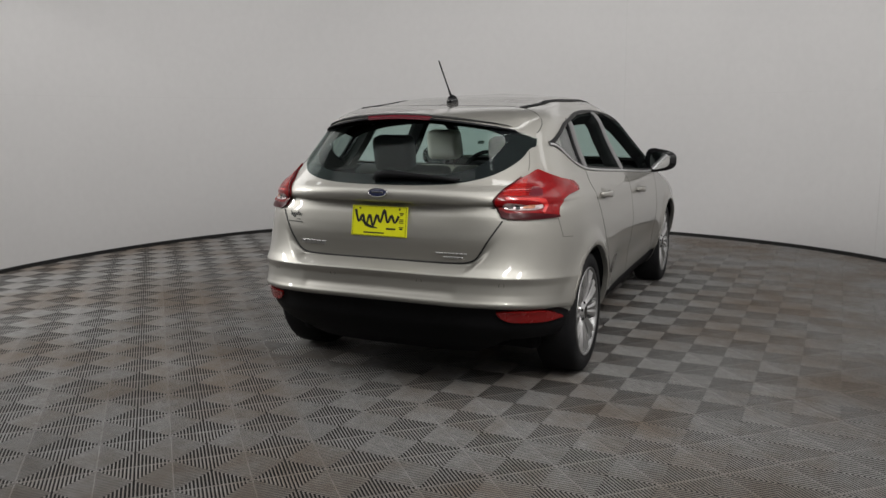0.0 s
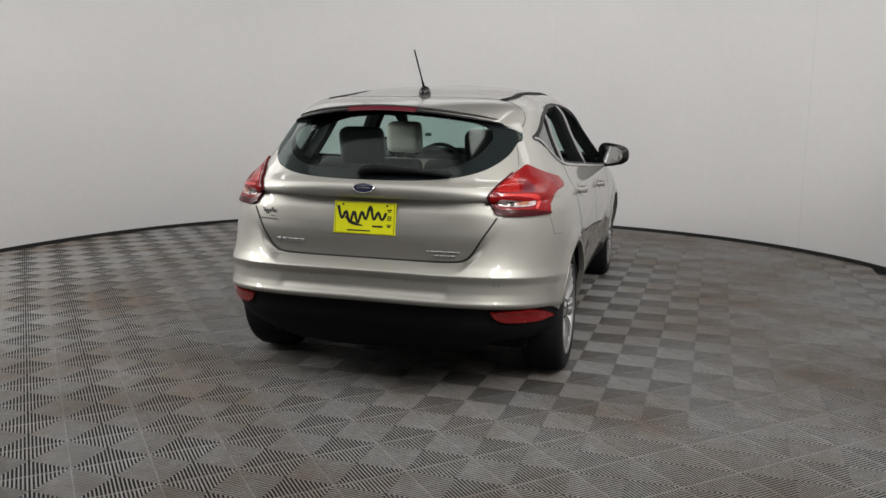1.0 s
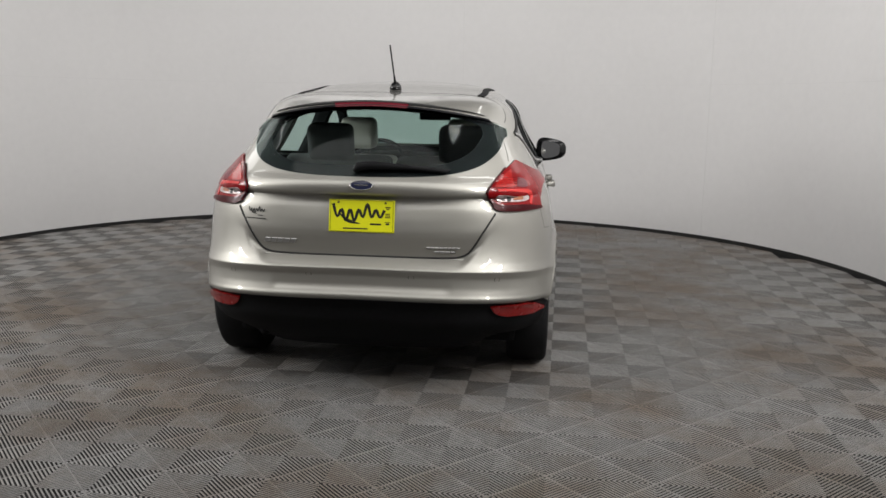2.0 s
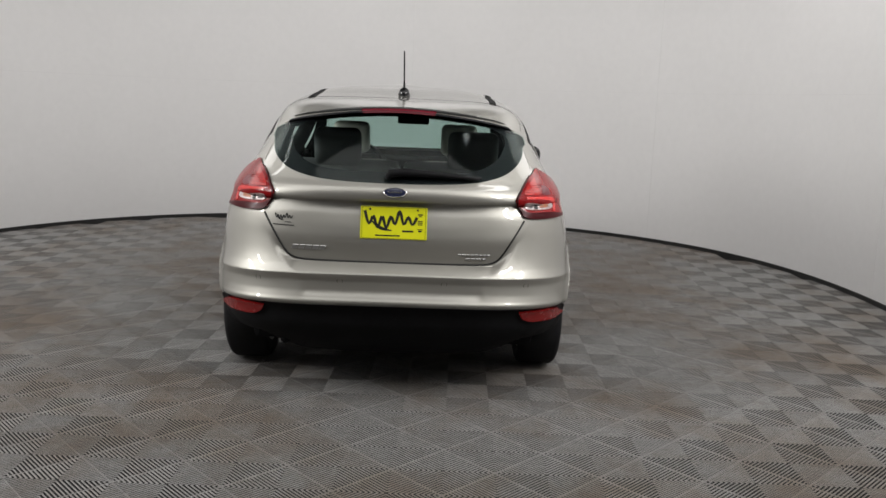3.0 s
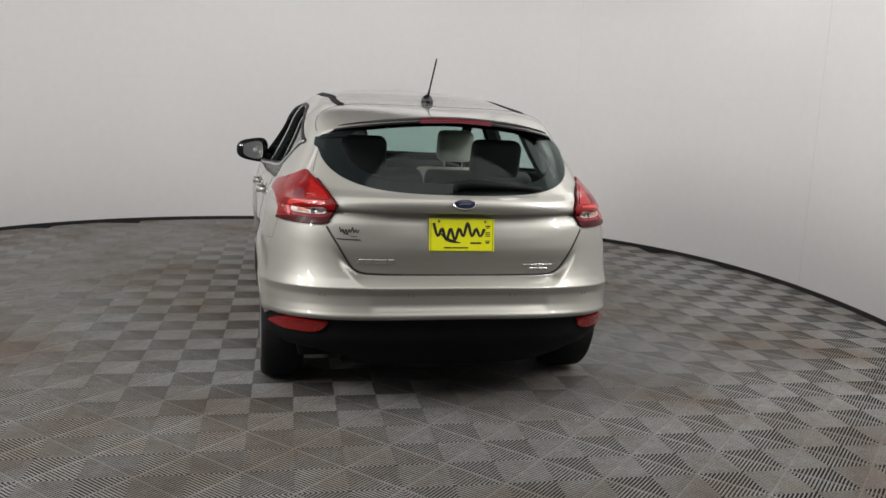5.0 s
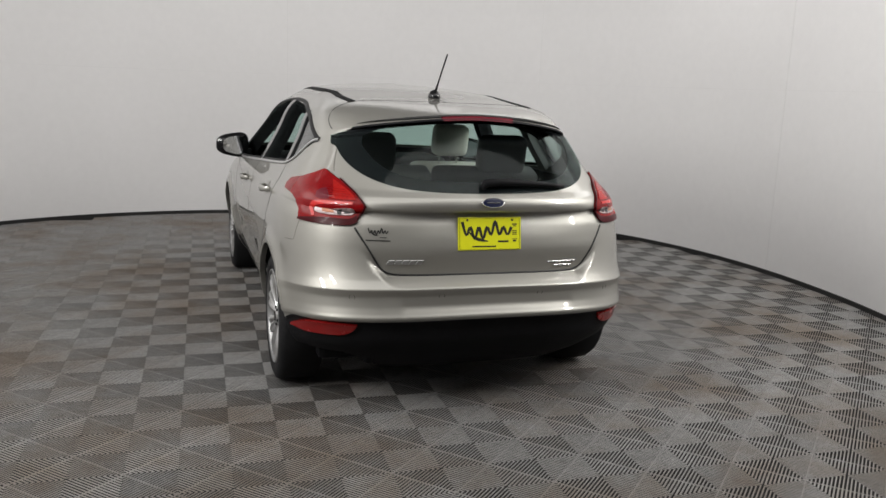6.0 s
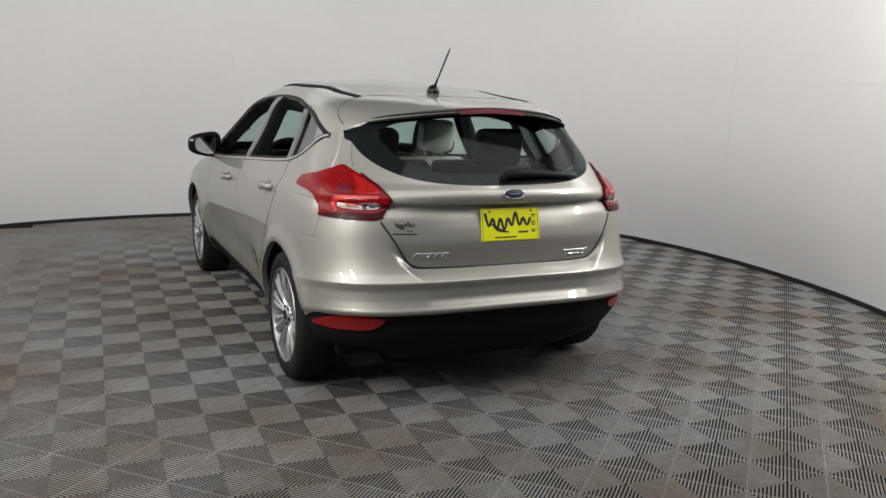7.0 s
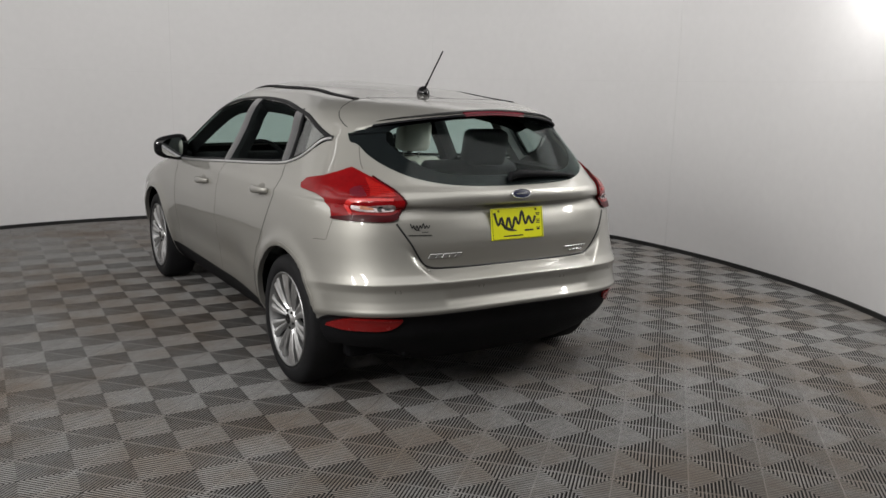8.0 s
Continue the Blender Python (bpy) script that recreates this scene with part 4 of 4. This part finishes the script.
for x, y in ((-0.11, 0.062), (0.11, 0.062)):
    bm = bmesh.new()
    lathe(bm, [(0.005, 0.002), (0.005, 0.004), (0.001, 0.0045)], 16, Matrix.Translation((x, y, 0)))
    part("plate_screw", bm, DARKMETAL, PLATE_OB)


def stroke(bm, pts, widths, z=0.0026, n=28):
    """A flat brush stroke of changing width."""
    line = smooth_line([(*p, w) for p, w in zip(pts, widths)], n)
    d = np.gradient(line[:, :2], axis=0)
    d /= np.maximum(np.linalg.norm(d, axis=1, keepdims=True), 1e-9)
    s = np.stack([-d[:, 1], d[:, 0]], 1) * line[:, 2:3] * 0.62
    l, r = line[:, :2] + s, line[:, :2] - s
    a = [bm.verts.new((x, y, z)) for x, y in l]
    b = [bm.verts.new((x, y, z)) for x, y in r]
    for k in range(len(a) - 1):
        bm.faces.new((a[k], a[k + 1], b[k + 1], b[k]))


def scribble(bm, k=1.0, ox=0.0, oy=0.0, z=0.0026):
    """A plain brush mark: a run of waves over one sweep."""
    wave = [(-0.125 + 0.0205 * i, (0.050 if i in (0, 8) else 0.024) if i % 2 == 0 else (-0.030 if i in (3, 5) else -0.012)) for i in range(13)]
    for pts, ws in ((wave, [0.012 - 0.003 * (i % 2) for i in range(13)]),
                    ([(-0.09, 0.0), (-0.050, -0.030), (0.004, -0.042)], (0.005, 0.013, 0.003))):
        stroke(bm, [(ox + x * k, oy + y * k) for x, y in pts], [w * k for w in ws], z, n=70)


bm = bmesh.new()
scribble(bm, 0.98, -0.012, 0.006)
part("brush_mark", bm, INK, PLATE_OB)
for x, y, w, h in ((0.066, -0.036, 0.052, 0.008), (-0.028, -0.058, 0.115, 0.006), (0.122, 0.042, 0.024, 0.006), (0.122, 0.034, 0.014, 0.004), (0.122, 0.012, 0.022, 0.004), (0.122, 0.004, 0.022, 0.004), (0.122, -0.004, 0.022, 0.004), (0.122, -0.026, 0.026, 0.003), (0.122, -0.034, 0.016, 0.008)):
    bm = bmesh.new()
    box_into(bm, x, y, 0.0024, w, h, 0.001)
    part("small_mark", bm, INK, PLATE_OB)

# decal and chrome lettering, as plain marks
c, n = on_tail(-0.515, 0.868, 0.0012)
m = Matrix.Translation(c) @ n.to_track_quat("Z", "Y").to_matrix().to_4x4()
bm = bmesh.new()
scribble(bm, 0.36, 0.0, 0.010, 0.0003)
box_into(bm, 0.022, -0.012, 0.0003, 0.03, 0.003, 0.0004)
box_into(bm, 0.0, -0.026, 0.0003, 0.109, 0.0045, 0.0004)
bmesh.ops.transform(bm, matrix=m, verts=bm.verts)
part("decal", bm, INK, TAILGATE, "thin black brush-stroke decal")


def lettering(x0, x1, z, hgt, count, slant=0.25, gap=0.28):
    for k in range(count):
        xa = x0 + (x1 - x0) * (k + gap / 2) / count
        xb = x0 + (x1 - x0) * (k + 1 - gap / 2) / count
        c, n = on_tail((xa + xb) / 2, z, 0.001)
        bm = bmesh.new()
        vs = box_into(bm, 0, 0, 0.0015, xb - xa, hgt, 0.005, bevel=0.0016, seg=1)
        for v in bm.verts:
            v.co.x += slant * v.co.y
        bmesh.ops.transform(bm, matrix=Matrix.Translation(c) @ n.to_track_quat("Z", "Y").to_matrix().to_4x4(), verts=bm.verts)
        part("chrome_mark", bm, LETTER, TAILGATE)


lettering(-0.475, -0.315, 0.748, 0.022, 5, 0.5, 0.12)
lettering(0.300, 0.455, 0.735, 0.009, 8, 0.0, 0.14)
lettering(0.335, 0.435, 0.716, 0.010, 4, 0.0, 0.10)

# aerial, roof mouldings
ZROOF = 1.460
bm = bmesh.new()
lathe(bm, [(0.034, -0.012), (0.038, 0.006), (0.035, 0.022), (0.025, 0.036), (0.012, 0.044), (0.001, 0.047)], 24, pose(0.003, 0.148, ZROOF))
bmesh.ops.scale(bm, vec=(0.88, 1.2, 1), verts=bm.verts, space=Matrix.Translation((-0.003, -0.148, 0)))
AERIAL = part("aerial_base", bm, GLOSSBLACK, CAR, "black roof aerial foot", smooth=True)
bm = bmesh.new()
tube(bm, [(0.003, 0.140 - 0.19 * t, ZROOF + 0.024 + 0.206 * t) for t in np.linspace(0, 1, 12)], [0.0075, 0.007, 0.006] + [0.0042] * 8 + [0.0036], 8)
part("aerial_mast", bm, BLACK, AERIAL, smooth=True)
strip("roof_seam", [on_roof(0.003, y) for y in (0.10, 0.02, -0.06)], 0.006, INK, CAR, lift=0.001, thick=0.004, n=10)
for sgn in (-1, 1):
    strip("roof_moulding", [on_roof(sgn * x, y) for x, y in ((0.490, -0.02), (0.500, 0.25), (0.503, 0.55), (0.503, 0.95), (0.492, 1.25), (0.478, 1.5))], 0.036, BLACK, CAR, lift=0.005, thick=0.012, n=50, label="black roof ditch moulding")

# door mirrors
for sgn in (-1, 1):
    bm = bmesh.new()
    rings = []
    for t, sc in ((0.0, 0.05), (0.0, 0.93), (0.012, 1.0), (0.045, 0.97), (0.085, 0.80), (0.115, 0.50), (0.128, 0.12)):
        ring = []
        for k in range(32):
            a = 2 * math.pi * k / 32
            ca, sa = math.cos(a), math.sin(a)
            ex = 0.115 * math.copysign(abs(ca) ** 0.62, ca)
            ez = 0.084 * math.copysign(abs(sa) ** 0.62, sa) * (1 - 0.22 * (ex * 1 / 0.109))
            ring.append(bm.verts.new((sgn * (0.930 + ex * sc), 1.985 + t, MIRROR_Z + ez * sc)))
        rings.append(ring)
    for a, b in zip(rings, rings[1:]):
        for k in range(32):
            bm.faces.new((a[k], a[(k + 1) % 32], b[(k + 1) % 32], b[k]))
    bm.faces.new(rings[-1])
    M = part("door_mirror", bm, GLOSSBLACK, CAR, "gloss black door mirror", smooth=True)
    bm = bmesh.new()
    ring = []
    for k in range(32):
        a = 2 * math.pi * k / 32
        ca, sa = math.cos(a), math.sin(a)
        ex = 0.115 * math.copysign(abs(ca) ** 0.62, ca)
        ez = 0.084 * math.copysign(abs(sa) ** 0.62, sa) * (1 - 0.22 * (ex / 0.109))
        ring.append(bm.verts.new((sgn * (0.925 + ex * 0.62), 1.9835, MIRROR_Z - 0.002 + ez * 0.74)))
    bm.faces.new(ring)
    r = bmesh.ops.extrude_face_region(bm, geom=list(bm.faces))
    bmesh.ops.translate(bm, vec=(0, 0.004, 0), verts=[v for v in r["geom"] if isinstance(v, bmesh.types.BMVert)])
    part("mirror_glass", bm, MIRROR, M)
    bm = bmesh.new()
    box_into(bm, sgn * 0.850, 2.02, MIRROR_Z - 0.045, 0.12, 0.07, 0.035, bevel=0.012)
    part("mirror_arm", bm, TRIMBLACK, M, smooth=True)

# exhaust silencer under the tail
bm = bmesh.new()
box_into(bm, -0.38, -0.55, 0.30, 0.34, 0.20, 0.10, bevel=0.04, seg=3)
tube(bm, [(-0.50, -0.52, 0.285), (-0.52, -0.60, 0.275), (-0.52, -0.64, 0.262)], 0.024, 12)
part("exhaust", bm, BLACK, CAR, "dull metal exhaust silencer with a short pipe", smooth=True)


# ---- inside the car ----
def cushion(bm, w, d, h, m, round_=0.05):
    box_into(bm, 0, 0, 0, w, d, h, m, bevel=round_, seg=4)


def seat(x, y, mat, name, lean=16, drop=0.0):
    s = new(name)
    s.parent = CAR
    s.matrix_basis = pose(x, y, -drop)
    bm = bmesh.new()
    cushion(bm, 0.50, 0.50, 0.16, pose(0, 0.25, 0.50), 0.06)
    part("seat_cushion", bm, DARKLEATHER, s, smooth=True)
    bm = bmesh.new()
    cushion(bm, 0.50, 0.14, 0.54, pose(0, -0.05, 0.78, lean - 0), 0.06)
    part("backrest", bm, mat, s, smooth=True)
    bm = bmesh.new()
    cushion(bm, 0.235, 0.11, 0.20, pose(0, -0.165, 1.190, lean - 6), 0.05)
    H = part("headrest", bm, mat, s, smooth=True)
    for k in (-1, 1):
        bm = bmesh.new()
        tube(bm, [(k * 0.06, -0.125, 1.02), (k * 0.06, -0.16, 1.15)], 0.006, 8)
        part("headrest_post", bm, CHROME, H)
    tagged(s, "grey front seat with a cream leather headrest")
    return s


seat(-0.345, 1.005, LEATHER, "front_seat")
seat(0.350, 1.015, LEATHER, "front_seat")
BENCH = new("rear_bench")
BENCH.parent = CAR
tagged(BENCH, "grey leather folding rear bench with tall headrests")
bm = bmesh.new()
cushion(bm, 1.28, 0.50, 0.16, pose(0, 0.52, 0.50), 0.06)
part("bench_cushion", bm, DARKLEATHER, BENCH, smooth=True)
for x, w in ((-0.32, 0.62), (0.32, 0.62)):
    bm = bmesh.new()
    cushion(bm, w, 0.14, 0.60, pose(x, 0.22, 0.80, 20), 0.05)
    part("bench_back", bm, DARKLEATHER, BENCH, smooth=True)
for x, w in ((-0.355, 0.262), (0.400, 0.285)):
    bm = bmesh.new()
    cushion(bm, w, 0.11, 0.215, pose(x, 0.10, 1.165, 12), 0.054)
    H = part("bench_headrest", bm, DARKLEATHER, BENCH, smooth=True)
    for k in (-1, 1):
        bm = bmesh.new()
        tube(bm, [(x + k * 0.07, 0.13, 1.02), (x + k * 0.07, 0.11, 1.10)], 0.006, 8)
        part("headrest_post", bm, CHROME, H)
bm = bmesh.new()
box_into(bm, 0, -0.28, 0.985, 1.16, 0.62, 0.03, bevel=0.01)
part("parcel_shelf", bm, DARKTRIM, CAR)
bm = bmesh.new()
box_into(bm, 0, 2.12, 0.86, 1.40, 0.50, 0.26, bevel=0.08, seg=4)
box_into(bm, -0.37, 1.93, 0.965, 0.40, 0.20, 0.10, bevel=0.04, seg=3)
box_into(bm, 0.0, 1.90, 0.94, 0.34, 0.10, 0.14, bevel=0.03, seg=3)
part("dashboard", bm, DARKTRIM, CAR, smooth=True)
bm = bmesh.new()
lathe(bm, [(0.185 + 0.016 * math.cos(a), 0.016 * math.sin(a)) for a in np.linspace(0, 2 * math.pi, 10, endpoint=False)], 40, pose(-0.37, 1.72, 0.93, 66), closed=True)
WHEEL = part("steering_wheel", bm, DARKTRIM, CAR, smooth=True)
bm = bmesh.new()
box_into(bm, 0, 0, 0, 0.36, 0.05, 0.02, pose(-0.37, 1.72, 0.93, 66), bevel=0.008)
box_into(bm, 0, 0, -0.01, 0.12, 0.12, 0.04, pose(-0.37, 1.725, 0.93, 66), bevel=0.02)
tube(bm, [(-0.37, 1.73, 0.925), (-0.37, 1.95, 0.84)], 0.03, 10)
part("wheel_boss", bm, DARKTRIM, WHEEL, smooth=True)
bm = bmesh.new()
box_into(bm, 0.035, 1.86, 1.300, 0.24, 0.035, 0.085, bevel=0.015, seg=3)
tube(bm, [(0.035, 1.87, 1.32), (0.02, 1.93, 1.37)], 0.01, 8)
part("inner_mirror", bm, BLACK, CAR, "black rear-view mirror", smooth=True)


# ---- floor tiles, each with four fields of slanting ribs ----
CELL = 0.205
RIBS = 20


def tile_mesh(parted):
    """Ribs in four fields, over an open void; a lower bar crosses each field's ribs along its diagonal, and the ribs of a parted tile stop at it."""
    verts, faces = [], []

    def bar(p, q, r, s, top, low, foot=0.0, edge=0.003):
        """A rib with the top face p q r s; its long sides p-q and s-r are rounded out by foot, then drop."""
        k = len(verts)
        wide = (s[0] - p[0], s[1] - p[1])
        n = max(math.hypot(*wide), 1e-9)
        fx_, fy_ = wide[0] / n * foot, wide[1] / n * foot
        base = [(p[0] - fx_, p[1] - fy_), (q[0] - fx_, q[1] - fy_), (r[0] + fx_, r[1] + fy_), (s[0] + fx_, s[1] + fy_)]
        verts.extend([(*c, top) for c in (p, q, r, s)] + [(*c, top - edge) for c in base] + [(*c, low) for c in base])
        faces.append((k, k + 1, k + 2, k + 3))
        for o in (0, 4):
            for j in range(4):
                faces.append((k + o + j, k + o + 4 + j, k + o + 4 + (j + 1) % 4, k + o + (j + 1) % 4))

    def rib(*corners):
        bar(*corners, 0.0, RIB_LOW, RIB_FOOT, RIB_EDGE)

    def clip_bar(mid, half, ox, oy, mirror):
        """A rib along the line x + y = mid of the unit field, mirrored on demand."""
        u0, u1 = mid - half, mid + half

        def ends(u):
            return ((0, u), (u, 0)) if u <= 1 else ((u - 1, 1), (1, u - 1))
        (a, b), (c, d) = ends(u0), ends(u1)
        pts = [a, b, d, c]
        if mirror:
            pts = [(1 - x, y) for x, y in pts]
        p, q, r, s = [((ox + x) * CELL, (oy + y) * CELL) for x, y in pts]

        def between(a, b, gap):
            n = math.dist(a, b)
            f = max(0.0, 0.5 - gap / n)
            return (a[0] + (b[0] - a[0]) * f, a[1] + (b[1] - a[1]) * f)
        if parted and math.dist(p, q) > 0.02 and math.dist(s, r) > 0.02:
            rib(p, between(p, q, 0.0016), between(s, r, 0.0016), s)
            rib(between(q, p, 0.0016), q, r, between(r, s, 0.0016))
        else:
            rib(p, q, r, s)

    for i in range(2):
        for j in range(2):
            even = (i + j) % 2 == 0
            for k in range(RIBS):
                clip_bar(2 * (k + 0.5) / RIBS, RIB_TOP / RIBS, i, j, not even)
            p, q = ((i, j), (i + 1, j + 1)) if even else ((i + 1, j), (i, j + 1))
            n = (-(q[1] - p[1]) * 0.0075, (q[0] - p[0]) * 0.0075)
            bar(*[((x) * CELL, (y) * CELL) for x, y in ((p[0] - n[0], p[1] - n[1]), (q[0] - n[0], q[1] - n[1]), (q[0] + n[0], q[1] + n[1]), (p[0] + n[0], p[1] + n[1]))], -0.0026, -0.006)
    return verts, faces


RIB_TOP, RIB_FOOT, RIB_EDGE, RIB_LOW = 0.20, 0.0021, 0.0016, -0.0028
TV, TF = tile_mesh(True)
me = bpy.data.meshes.new("floor_tile")
me.from_pydata(TV, [], TF)
me.materials.append(TILE)
FLOOR = tagged(new("floor"), "grey ribbed plastic click tiles laid as a checkered floor", "floor", kind="structure")
spots = []
for i in range(-24, 24, 2):
    for j in range(-24, 40, 2):
        cx, cy = (i + 1) * CELL, (j + 1) * CELL
        if math.hypot(cx - BOOTH.x, max(0, cy - BOOTH.y)) < RADIUS + 0.1 or (math.hypot(cx - BOOTH.x, cy - BOOTH.y) < RADIUS + 0.1):
            spots.append((abs(cx + 0.2) + abs(cy - 0.6) * 0.9, i, j))
spots.sort()
for _, i, j in spots[:300]:
    ob = new("floor_tile", me)
    ob.location = (i * CELL, j * CELL, 0)
    ob.parent = FLOOR
rv, rf = [], []
TV, TF = tile_mesh(False)
for _, i, j in spots[300:]:
    k = len(rv)
    rv.extend((x + i * CELL, y + j * CELL, z) for x, y, z in TV)
    rf.extend(tuple(k + a for a in f) for f in TF)
if rf:
    ob = mesh_object("floor_tiles_beyond", rv, rf, TILE, smooth=False)
    ob.parent = FLOOR
    tagged(ob, kind="stuff")
